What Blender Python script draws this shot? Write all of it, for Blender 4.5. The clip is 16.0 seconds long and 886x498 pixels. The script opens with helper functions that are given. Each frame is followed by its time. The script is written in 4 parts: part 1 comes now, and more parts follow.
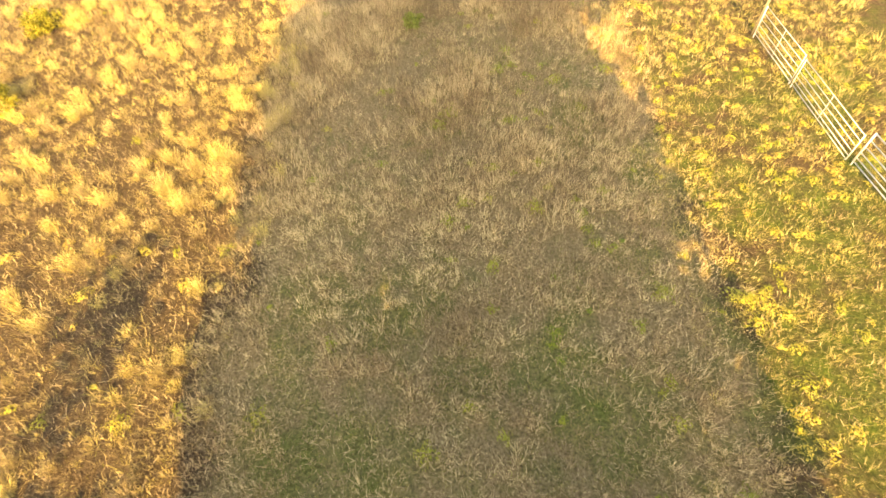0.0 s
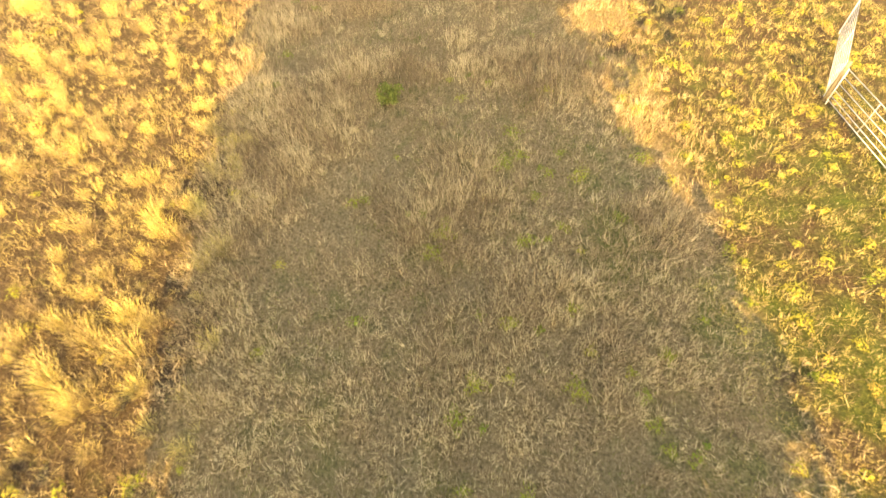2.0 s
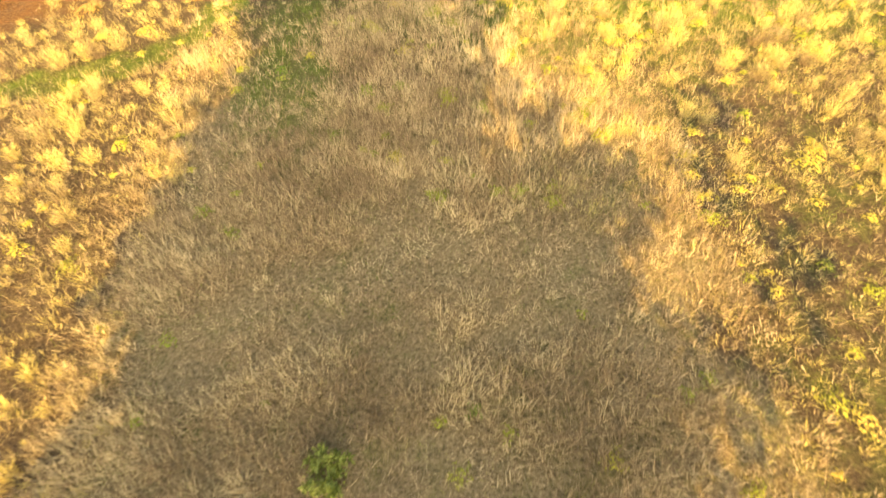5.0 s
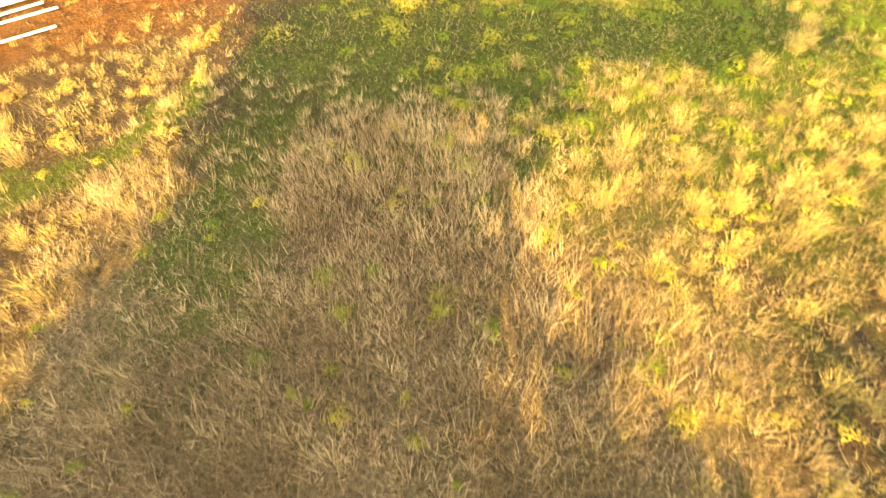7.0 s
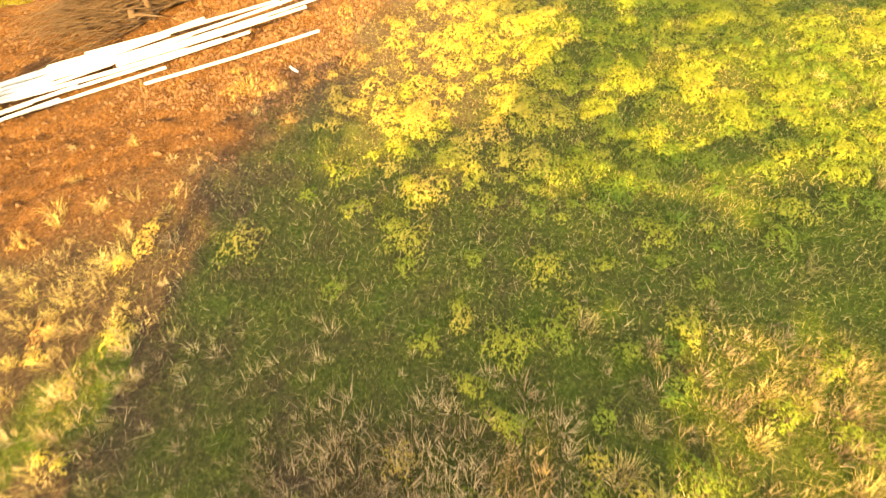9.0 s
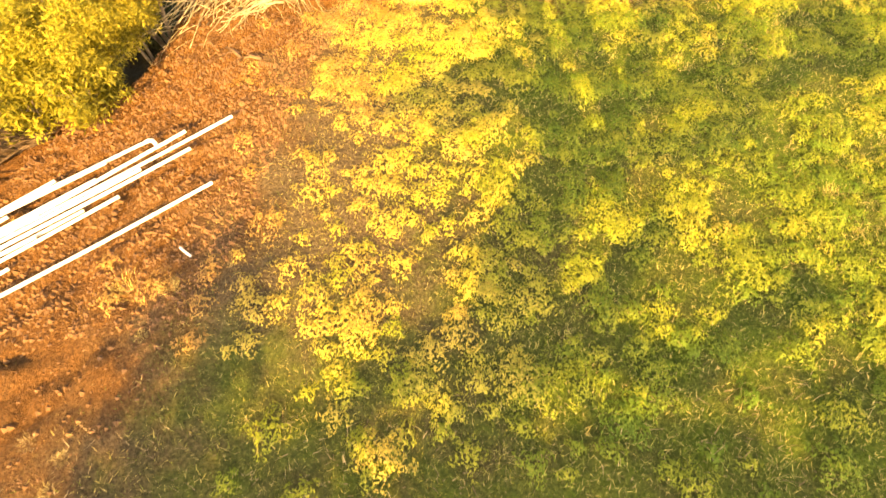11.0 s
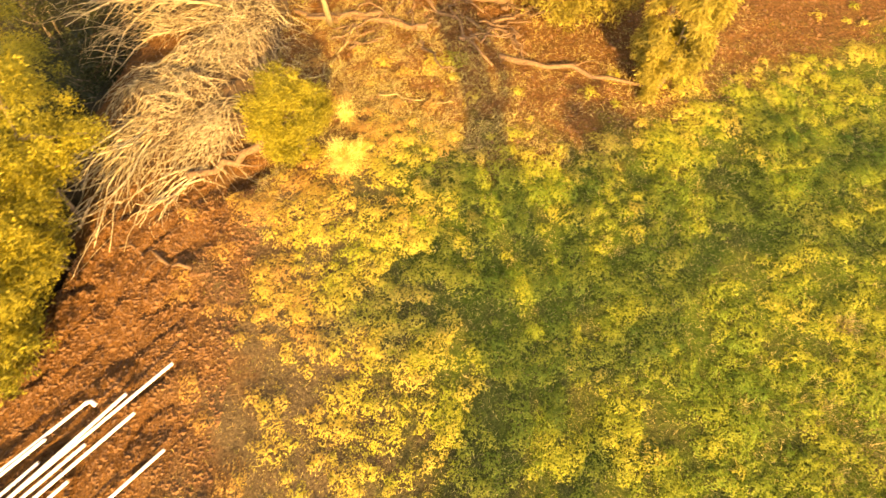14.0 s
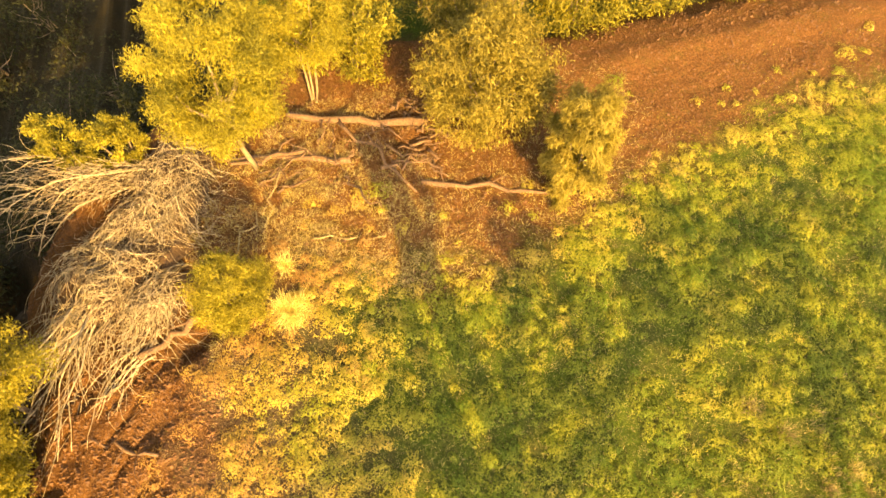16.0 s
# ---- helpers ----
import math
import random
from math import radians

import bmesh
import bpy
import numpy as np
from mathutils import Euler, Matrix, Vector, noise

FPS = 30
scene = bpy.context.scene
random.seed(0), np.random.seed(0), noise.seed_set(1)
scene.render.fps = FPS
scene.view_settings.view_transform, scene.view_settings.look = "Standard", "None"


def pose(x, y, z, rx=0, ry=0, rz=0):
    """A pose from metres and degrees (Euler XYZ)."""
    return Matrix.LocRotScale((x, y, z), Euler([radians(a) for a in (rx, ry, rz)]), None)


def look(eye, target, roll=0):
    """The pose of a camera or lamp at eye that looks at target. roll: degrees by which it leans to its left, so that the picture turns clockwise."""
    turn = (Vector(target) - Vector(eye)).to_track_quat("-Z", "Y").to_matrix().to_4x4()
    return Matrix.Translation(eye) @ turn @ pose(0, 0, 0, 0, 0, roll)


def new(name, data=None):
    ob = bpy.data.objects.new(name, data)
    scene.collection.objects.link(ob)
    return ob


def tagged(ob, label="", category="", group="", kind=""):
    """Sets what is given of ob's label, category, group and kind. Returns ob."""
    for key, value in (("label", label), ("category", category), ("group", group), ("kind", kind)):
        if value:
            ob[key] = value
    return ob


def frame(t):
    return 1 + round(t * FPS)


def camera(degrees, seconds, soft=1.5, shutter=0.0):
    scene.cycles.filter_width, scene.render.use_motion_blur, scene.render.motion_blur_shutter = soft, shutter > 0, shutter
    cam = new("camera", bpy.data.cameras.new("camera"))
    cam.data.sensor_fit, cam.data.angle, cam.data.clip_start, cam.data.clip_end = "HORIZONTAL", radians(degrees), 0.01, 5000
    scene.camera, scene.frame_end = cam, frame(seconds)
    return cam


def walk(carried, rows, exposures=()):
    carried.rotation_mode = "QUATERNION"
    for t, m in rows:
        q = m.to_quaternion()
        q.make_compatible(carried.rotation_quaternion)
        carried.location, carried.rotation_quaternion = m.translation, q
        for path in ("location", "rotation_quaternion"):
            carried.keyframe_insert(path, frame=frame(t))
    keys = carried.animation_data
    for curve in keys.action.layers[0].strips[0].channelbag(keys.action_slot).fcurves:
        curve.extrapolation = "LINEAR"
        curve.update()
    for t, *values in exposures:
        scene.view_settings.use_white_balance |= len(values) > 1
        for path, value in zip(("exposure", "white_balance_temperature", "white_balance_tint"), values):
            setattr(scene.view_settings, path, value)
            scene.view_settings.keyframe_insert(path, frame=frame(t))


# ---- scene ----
cam = camera(80.9, 16.0, soft=1.5, shutter=0.3)
PATH = [
    (0, (-0.495, -6.698, 12.727), (-0.53, -5.548, 11.091), -3.9),
    (0.5, (-0.601, -5.296, 12.161), (-0.626, -4.147, 10.524), -3.9),
    (1, (-0.67, -3.713, 11.662), (-0.69, -2.568, 10.023), -3.9),
    (1.5, (-0.674, -1.941, 11.514), (-0.672, -0.8, 9.871), -3.9),
    (2, (-0.654, -0.1, 11.374), (-0.628, 1.039, 9.73), -4.0),
    (2.5, (-0.633, 1.781, 11.181), (-0.595, 2.924, 9.54), -3.8),
    (3, (-0.751, 3.661, 11.075), (-0.688, 4.807, 9.436), -3.0),
    (3.5, (-0.604, 5.635, 10.987), (-0.543, 6.776, 9.346), -3.2),
    (4, (-0.497, 7.592, 10.88), (-0.43, 8.733, 9.239), -3.0),
    (4.2, (-0.431, 8.398, 10.854), (-0.364, 9.536, 9.211), -3.0),
    (6.3, (2.043, 16.613, 8.736), (1.959, 17.829, 7.151), -4.1),
    (6.5, (2.013, 17.301, 8.724), (1.93, 18.519, 7.139), -4.2),
    (7, (1.857, 19.113, 8.676), (1.724, 20.334, 7.099), -3.8),
    (7.5, (1.74, 21.163, 8.674), (1.539, 22.379, 7.098), -3.8),
    (8, (1.509, 23.388, 8.727), (1.293, 24.595, 7.147), -3.8),
    (8.5, (1.208, 25.565, 8.926), (0.986, 26.769, 7.345), -3.9),
    (9, (0.87, 27.553, 8.932), (0.712, 28.763, 7.348), -3.9),
    (9.5, (0.635, 29.288, 8.928), (0.546, 30.496, 7.337), -4.3),
    (10, (0.503, 30.814, 8.932), (0.501, 32.013, 7.331), -4.7),
    (10.2, (0.486, 31.305, 8.908), (0.499, 32.509, 7.311), -5.1),
    (12.3, (1.326, 37.747, 12.178), (1.4, 38.619, 10.38), -1.6),
    (12.5, (1.353, 38.102, 12.412), (1.446, 38.97, 10.612), -1.3),
    (13, (1.448, 38.92, 13.115), (1.555, 39.781, 11.314), -1.2),
    (13.5, (1.53, 39.686, 13.793), (1.65, 40.54, 11.988), -0.8),
    (14, (1.754, 40.304, 13.876), (1.952, 41.14, 12.07), 0.7),
    (14.5, (2.054, 40.995, 13.982), (2.392, 41.783, 12.175), 3.5),
    (15, (2.345, 41.846, 14.676), (2.712, 42.621, 12.869), 4.0),
    (15.5, (2.736, 42.84, 15.858), (3.107, 43.606, 14.048), 4.0),
    (16, (3.082, 43.625, 16.982), (3.456, 44.389, 15.172), 3.9),
]
EXPOSURES = [(0.0, 2.74, 8400, 10), (3.0, 2.7, 8200, 8), (7.0, 2.58, 8700, 10), (10.0, 2.58, 9400, 15), (13.0, 2.14, 10200, 21), (16.0, 2.12, 9800, 20)]
walk(cam, [(t, look(eye, target, roll)) for t, eye, target, roll in PATH], EXPOSURES)

# ---- light: a low sun behind the camera and a clear sky ----
SUN_UP = 29.0
world = bpy.data.worlds.new("sky")
scene.world = world
world.use_nodes = True
wn = world.node_tree.nodes
sky = wn.new("ShaderNodeTexSky")
sky.sky_type, sky.sun_disc = "NISHITA", False
sky.sun_elevation, sky.sun_rotation = radians(SUN_UP), radians(180)
sky.air_density, sky.dust_density, sky.ozone_density = 1.0, 4.0, 0.6
world.node_tree.links.new(sky.outputs[0], wn["Background"].inputs[0])
wn["Background"].inputs[1].default_value = 0.113
sun_data = bpy.data.lights.new("sun", "SUN")
sun_data.energy, sun_data.angle, sun_data.color = 3.35, radians(0.15), (1.0, 0.69, 0.28)
sun = new("sun", sun_data)
sun.matrix_world = look((0.0, -10, 10 * math.tan(radians(SUN_UP))), (0, 0, 0))
SHADE_Y = -22.0
RISE = math.tan(radians(SUN_UP))

rng = np.random.default_rng(7)


# ---- materials ----
def material(name):
    m = bpy.data.materials.new(name)
    m.use_nodes = True
    n = m.node_tree.nodes
    return m, n, m.node_tree.links, n["Principled BSDF"]


def noise_node(n, links, scale, detail=4.0, rough=0.6, coords="Object"):
    tc = n.new("ShaderNodeTexCoord")
    t = n.new("ShaderNodeTexNoise")
    t.inputs["Scale"].default_value, t.inputs["Detail"].default_value, t.inputs["Roughness"].default_value = scale, detail, rough
    links.new(tc.outputs[coords], t.inputs["Vector"])
    return t


def ramp(n, links, source, stops):
    r = n.new("ShaderNodeValToRGB")
    e = r.color_ramp.elements
    while len(e) < len(stops):
        e.new(0.5)
    for k, (p, c) in enumerate(stops):
        e[k].position, e[k].color = p, (*c, 1)
    links.new(source, r.inputs[0])
    return r


def mix(n, links, fac, a, b, kind="MIX"):
    m = n.new("ShaderNodeMix")
    m.data_type, m.blend_type = "RGBA", kind
    for socket, v in ((m.inputs["Factor"], fac), (m.inputs["A"], a), (m.inputs["B"], b)):
        if hasattr(v, "is_linked"):
            links.new(v, socket)
        elif isinstance(v, (int, float)):
            socket.default_value = v
        else:
            socket.default_value = (*v, 1)
    return m.outputs["Result"]


def bump(n, links, height, strength, distance, bsdf):
    b = n.new("ShaderNodeBump")
    b.inputs["Strength"].default_value, b.inputs["Distance"].default_value = strength, distance
    links.new(height, b.inputs["Height"])
    links.new(b.outputs[0], bsdf.inputs["Normal"])


def leafy(name, stops, see_through=0.4, patch=0.6, rough=0.6, grain=0.0):
    """Thin leaves or blades: a tint for each from its 'tint' attribute and from broad patches, partly see-through to light."""
    m, n, links, bsdf = material(name)
    at = n.new("ShaderNodeAttribute")
    at.attribute_name = "tint"
    t = noise_node(n, links, patch, 3.0)
    add = n.new("ShaderNodeMath")
    add.operation = "MULTIPLY_ADD"
    links.new(t.outputs[0], add.inputs[0])
    add.inputs[1].default_value = 0.5
    links.new(at.outputs["Fac"], add.inputs[2])
    sub = n.new("ShaderNodeMath")
    sub.operation = "SUBTRACT"
    links.new(add.outputs[0], sub.inputs[0])
    sub.inputs[1].default_value = 0.25
    value = sub.outputs[0]
    if grain:
        g = noise_node(n, links, 26.0, 3.0, 0.7)
        vary = n.new("ShaderNodeMath")
        vary.operation = "MULTIPLY_ADD"
        links.new(g.outputs[0], vary.inputs[0])
        vary.inputs[1].default_value = grain
        links.new(value, vary.inputs[2])
        less = n.new("ShaderNodeMath")
        less.operation = "SUBTRACT"
        links.new(vary.outputs[0], less.inputs[0])
        less.inputs[1].default_value = grain / 2
        value = less.outputs[0]
    col = ramp(n, links, value, stops)
    bsdf.inputs["Roughness"].default_value = rough
    bsdf.inputs["Specular IOR Level"].default_value = 0.25
    links.new(col.outputs[0], bsdf.inputs["Base Color"])
    tr = n.new("ShaderNodeBsdfTranslucent")
    links.new(col.outputs[0], tr.inputs[0])
    ms = n.new("ShaderNodeMixShader")
    ms.inputs[0].default_value = see_through
    links.new(bsdf.outputs[0], ms.inputs[1])
    links.new(tr.outputs[0], ms.inputs[2])
    links.new(ms.outputs[0], n["Material Output"].inputs[0])
    return m


def ground_material():
    m, n, links, bsdf = material("field_soil")
    fine = noise_node(n, links, 13.0, 8.0, 0.75)
    mid = noise_node(n, links, 1.3, 5.0)
    big = noise_node(n, links, 0.22, 3.0)
    litter = ramp(n, links, fine.outputs[0], [(0.3, (0.035, 0.025, 0.014)), (0.5, (0.085, 0.06, 0.034)), (0.7, (0.17, 0.125, 0.065))])
    green = ramp(n, links, fine.outputs[0], [(0.3, (0.035, 0.06, 0.01)), (0.55, (0.095, 0.145, 0.02)), (0.75, (0.2, 0.22, 0.04))])
    at_g = n.new("ShaderNodeAttribute")
    at_g.attribute_name = "green"
    gm = n.new("ShaderNodeMath")
    gm.operation, gm.use_clamp = "MULTIPLY_ADD", True
    links.new(mid.outputs[0], gm.inputs[0])
    gm.inputs[1].default_value = 1.6
    shift = n.new("ShaderNodeMath")
    shift.operation = "SUBTRACT"
    links.new(at_g.outputs["Fac"], shift.inputs[0])
    shift.inputs[1].default_value = 0.95
    links.new(shift.outputs[0], gm.inputs[2])
    mat_straw = ramp(n, links, fine.outputs[0], [(0.34, (0.1, 0.076, 0.036)), (0.5, (0.225, 0.172, 0.086)), (0.66, (0.37, 0.295, 0.155))])
    at_s = n.new("ShaderNodeAttribute")
    at_s.attribute_name = "thatch"
    field = mix(n, links, gm.outputs[0], mix(n, links, at_s.outputs["Fac"], litter.outputs[0], mat_straw.outputs[0]), green.outputs[0])
    # A near-black colour painted over the gully floor stands for its shade.
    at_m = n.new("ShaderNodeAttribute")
    at_m.attribute_name = "gully_shade"
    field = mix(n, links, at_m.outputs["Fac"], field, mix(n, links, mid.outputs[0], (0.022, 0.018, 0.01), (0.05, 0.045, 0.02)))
    red = ramp(n, links, fine.outputs[0], [(0.39, (0.05, 0.022, 0.009)), (0.5, (0.145, 0.07, 0.024)), (0.61, (0.3, 0.156, 0.053))])
    red2 = mix(n, links, big.outputs[0], red.outputs[0], (0.17, 0.083, 0.028))
    at_r = n.new("ShaderNodeAttribute")
    at_r.attribute_name = "bare"
    mixed = noise_node(n, links, 2.2, 9.0, 0.75)
    rm = n.new("ShaderNodeMath")
    rm.operation = "MULTIPLY_ADD"
    links.new(mixed.outputs[0], rm.inputs[0])
    rm.inputs[1].default_value = 0.9
    links.new(at_r.outputs["Fac"], rm.inputs[2])
    edge = n.new("ShaderNodeMapRange")
    edge.inputs["From Min"].default_value, edge.inputs["From Max"].default_value = 0.6, 1.2
    links.new(rm.outputs[0], edge.inputs["Value"])
    col = mix(n, links, edge.outputs[0], field, red2)
    links.new(col, bsdf.inputs["Base Color"])
    bsdf.inputs["Roughness"].default_value = 0.95
    bsdf.inputs["Specular IOR Level"].default_value = 0.1
    rough = noise_node(n, links, 4.0, 9.0, 0.75)
    crumb = noise_node(n, links, 11.0, 5.0, 0.7)
    both = n.new("ShaderNodeMath")
    both.operation = "MULTIPLY_ADD"
    links.new(crumb.outputs[0], both.inputs[0])
    both.inputs[1].default_value = 0.6
    links.new(rough.outputs[0], both.inputs[2])
    bump(n, links, both.outputs[0], 1.0, 0.19, bsdf)
    return m


def bark_material(name, dark, light, scale=14.0):
    m, n, links, bsdf = material(name)
    t = noise_node(n, links, scale, 6.0, 0.7)
    c = ramp(n, links, t.outputs[0], [(0.3, dark), (0.7, light)])
    links.new(c.outputs[0], bsdf.inputs["Base Color"])
    bsdf.inputs["Roughness"].default_value = 0.85
    bump(n, links, t.outputs[0], 0.6, 0.02, bsdf)
    return m


def painted(name, colour, rust, rough, metal=0.0, amount=0.62):
    m, n, links, bsdf = material(name)
    t = noise_node(n, links, 5.0, 8.0, 0.7)
    mask = ramp(n, links, t.outputs[0], [(amount, (0, 0, 0)), (amount + 0.12, (1, 1, 1))])
    links.new(mix(n, links, mask.outputs[0], colour, rust), bsdf.inputs["Base Color"])
    bsdf.inputs["Roughness"].default_value, bsdf.inputs["Metallic"].default_value = rough, metal
    return m


SOIL = ground_material()
STRAW = leafy("straw_blades", [(0.0, (0.15, 0.1, 0.062)), (0.35, (0.295, 0.225, 0.12)), (0.65, (0.46, 0.375, 0.155)), (1.0, (0.64, 0.54, 0.16))], 0.3, 0.5)
BLEACHED = leafy("bleached_straw", [(0.0, (0.4, 0.32, 0.1)), (0.6, (0.68, 0.58, 0.16)), (1.0, (0.82, 0.74, 0.26))], 0.3, 0.5)
GREY_STRAW = leafy("weathered_straw", [(0.0, (0.165, 0.116, 0.062)), (0.4, (0.35, 0.258, 0.142)), (0.7, (0.525, 0.41, 0.23)), (1.0, (0.7, 0.575, 0.32))], 0.3, 0.5)
LUSH = leafy("green_blades", [(0.0, (0.1, 0.145, 0.022)), (0.5, (0.19, 0.225, 0.045)), (0.8, (0.27, 0.27, 0.06)), (1.0, (0.42, 0.36, 0.12))], 0.45, 0.5)
WEED = leafy("weed_leaves", [(0.0, (0.11, 0.19, 0.02)), (0.4, (0.29, 0.315, 0.035)), (0.66, (0.47, 0.385, 0.075)), (1.0, (0.38, 0.225, 0.07))], 0.3, 0.35, 0.6, 0.35)
GOLD_LEAF = leafy("golden_leaves", [(0.0, (0.1, 0.09, 0.016)), (0.5, (0.27, 0.23, 0.04)), (1.0, (0.46, 0.38, 0.09))], 0.35, 0.8)
TREE_LEAF = leafy("tree_leaves", [(0.0, (0.085, 0.088, 0.014)), (0.5, (0.25, 0.235, 0.032)), (1.0, (0.47, 0.41, 0.06))], 0.4, 0.8)
# Lowest stop is darkened to paint shade into the gully bushes.
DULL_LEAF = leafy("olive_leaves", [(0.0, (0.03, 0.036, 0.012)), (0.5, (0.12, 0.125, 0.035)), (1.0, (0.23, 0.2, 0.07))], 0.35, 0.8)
SHRUB_LEAF = leafy("shrub_leaves", [(0.0, (0.1, 0.12, 0.02)), (0.5, (0.22, 0.25, 0.05)), (1.0, (0.33, 0.36, 0.1))], 0.4, 1.0)
BARK = bark_material("bark", (0.1, 0.075, 0.05), (0.3, 0.24, 0.16))
PALE_BARK = bark_material("pale_bark", (0.16, 0.12, 0.065), (0.38, 0.3, 0.16))
PALE_TWIG = bark_material("pale_twigs", (0.17, 0.135, 0.08), (0.62, 0.53, 0.31), 5.0)
DEAD_WOOD = bark_material("dead_wood", (0.08, 0.06, 0.026), (0.5, 0.4, 0.17))
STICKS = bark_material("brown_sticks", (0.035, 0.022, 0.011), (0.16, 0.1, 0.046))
RED_LOG = bark_material("muddy_wood", (0.07, 0.04, 0.02), (0.25, 0.155, 0.075))
PIPE_WHITE = painted("white_plastic", (0.8, 0.79, 0.76), (0.45, 0.33, 0.24), 0.35, 0.0, 0.66)
GATE_STEEL = painted("galvanised_steel", (0.62, 0.62, 0.6), (0.4, 0.36, 0.3), 0.4, 0.35, 0.62)
STONE = bark_material("clod_earth", (0.05, 0.023, 0.01), (0.26, 0.135, 0.05), 4.0)


# ---- the lie of the land ----
EDGE = np.array([(-90, 31), (-40, 38), (-20, 43.5), (-14, 46.0), (-10.2, 45.4), (-8.0, 46.8), (-6.8, 49), (-6.7, 54.5), (-4.5, 58.5), (-1, 60.2), (3, 61.2), (8, 60.8), (12.5, 58.8),
                 (16, 57.8), (21, 57.5), (27, 56.8), (45, 55), (95, 48)], float)
BARE = np.array([(-90, 10), (-30, 23), (-16, 30), (-9.7, 34.4), (-7.6, 36), (-6.1, 37.9), (-4.8, 41), (-4.2, 43.5), (-3.2, 47.5), (-2.4, 49.8), (0, 51.6), (1.9, 53.2),
                 (3.6, 52), (5.1, 50.5), (7.7, 49.4), (11.4, 50.4), (15.5, 51), (23.3, 51.9), (40, 51), (95, 43)], float)


def away(x, y, line):
    """Signed distance from a line across the field: positive beyond it."""
    best = np.full(np.shape(x), 1e9)
    for a, b in zip(line[:-1], line[1:]):
        d = b - a
        s = np.clip(((x - a[0]) * d[0] + (y - a[1]) * d[1]) / (d @ d), 0, 1)
        best = np.minimum(best, np.hypot(x - a[0] - s * d[0], y - a[1] - s * d[1]))
    return best * np.where(y > np.interp(x, line[:, 0], line[:, 1]), 1, -1)


def smooth(v, lo, hi):
    s = np.clip((v - lo) / (hi - lo), 0, 1)
    return s * s * (3 - 2 * s)


WAVES = [(rng.uniform(-1, 1), rng.uniform(-1, 1), rng.uniform(0, 6.28)) for _ in range(48)]


def wobble(x, y, scale, start=0, count=12):
    """Smooth pseudo-noise of about -1 to 1, features of about scale metres."""
    v = np.zeros(np.shape(x))
    for a, b, p in WAVES[start:start + count]:
        k = 6.28 / scale / math.hypot(a, b) * (0.6 + abs(a))
        v = v + np.sin(k * (a * x + b * y) + p)
    return v / math.sqrt(count) / 1.2


LATTICE = rng.uniform(0, 1, (128, 128))


def fbm(x, y, scale, seed=0, octaves=3):
    """Uneven noise from 0 to 1 with features of about scale metres."""
    total, amount = np.zeros(np.shape(x)), 0.0
    for k in range(octaves):
        u, v = np.asarray(x) / scale * 2 ** k + seed * 7.31 + 11.7 * k, np.asarray(y) / scale * 2 ** k + seed * 3.77 + 5.3 * k
        u, v = u * 0.83 - v * 0.56, u * 0.56 + v * 0.83
        i, j = np.floor(u).astype(int), np.floor(v).astype(int)
        a, b = u - i, v - j
        a, b = a * a * (3 - 2 * a), b * b * (3 - 2 * b)
        i, j, p, q = i % 128, j % 128, (i + 1) % 128, (j + 1) % 128
        value = (LATTICE[i, j] * (1 - a) + LATTICE[p, j] * a) * (1 - b) + (LATTICE[i, q] * (1 - a) + LATTICE[p, q] * a) * b
        total, amount = total + value * 0.55 ** k, amount + 0.55 ** k
    return total / amount


def hummock(x, y):
    """The lumps of the far field, drawn out a little along the slope."""
    return fbm(x * 0.8 - y * 0.35, y * 0.8 + x * 0.5, 1.0, 101, 2)


def height(x, y):
    e = away(x, y, EDGE)
    r = away(x, y, BARE)
    z = 0.05 * wobble(x, y, 6.0, 0) + 0.025 * wobble(x, y, 1.4, 12)
    z = z + (0.15 + 0.12 * smooth(4 - x, 0, 4)) * (hummock(x, y) - 0.5) * smooth(y, 32, 37) * (1 - smooth(r, -1, 1))
    soil = smooth(r, -0.5, 1.0)
    rill = np.abs(wobble(x * 0.43 + y * 0.25, (y * 0.86 - x * 0.5) * 1.5, 1.7, 30))
    z = z + soil * (0.035 * wobble(x, y, 1.6, 24) + 0.02 * wobble(x, y, 0.55, 14) + (0.36 * np.minimum(rill, 0.5) - 0.12) * (1 - smooth(x, 4, 9)))
    along, across = x * 0.9 + y * 0.42, y * 0.9 - x * 0.42
    z = z + soil * 0.16 * (np.abs(fbm(along * 0.32, across, 0.62, 111, 2) - 0.5) * 2 - 0.35) * (1 - 0.5 * smooth(x, 0, 4))
    z = z + 0.3 * np.exp(-((e + 1.4) / 0.9) ** 2) * smooth(x, 11, 15)
    deep = 2.6 + 3.2 * smooth(-x, -12, -4)
    z = z - deep * smooth(e, -0.2, 4.5) * (1 + 0.12 * wobble(x, y, 3.0, 36))
    # The floor is sunk extra deep so that it drops into shadow.
    z = z - (20 * smooth(e, 6, 19) + 18 * smooth(e, 24, 46)) * smooth(-x, -5, 3)
    z = z - 0.8 * np.exp(-(((x + 2.1) * 0.93 + (y - 50.75) * 0.37) / 1.1) ** 2 - ((-(x + 2.1) * 0.37 + (y - 50.75) * 0.93) / 0.42) ** 2)
    return z


DITCH = np.array([(-30, 20.5), (-15, 25.6), (-9.2, 27.5), (-7.4, 28.9), (-6.3, 31.2)], float)


def ditch(x, y):
    """1 in the damp green hollow along the left of the field."""
    d = np.abs(away(x, y, DITCH)) + 0.25 * wobble(x, y, 2.0, 21)
    return (1 - smooth(d, 0.4, 1.0)) * (x < -5.8)


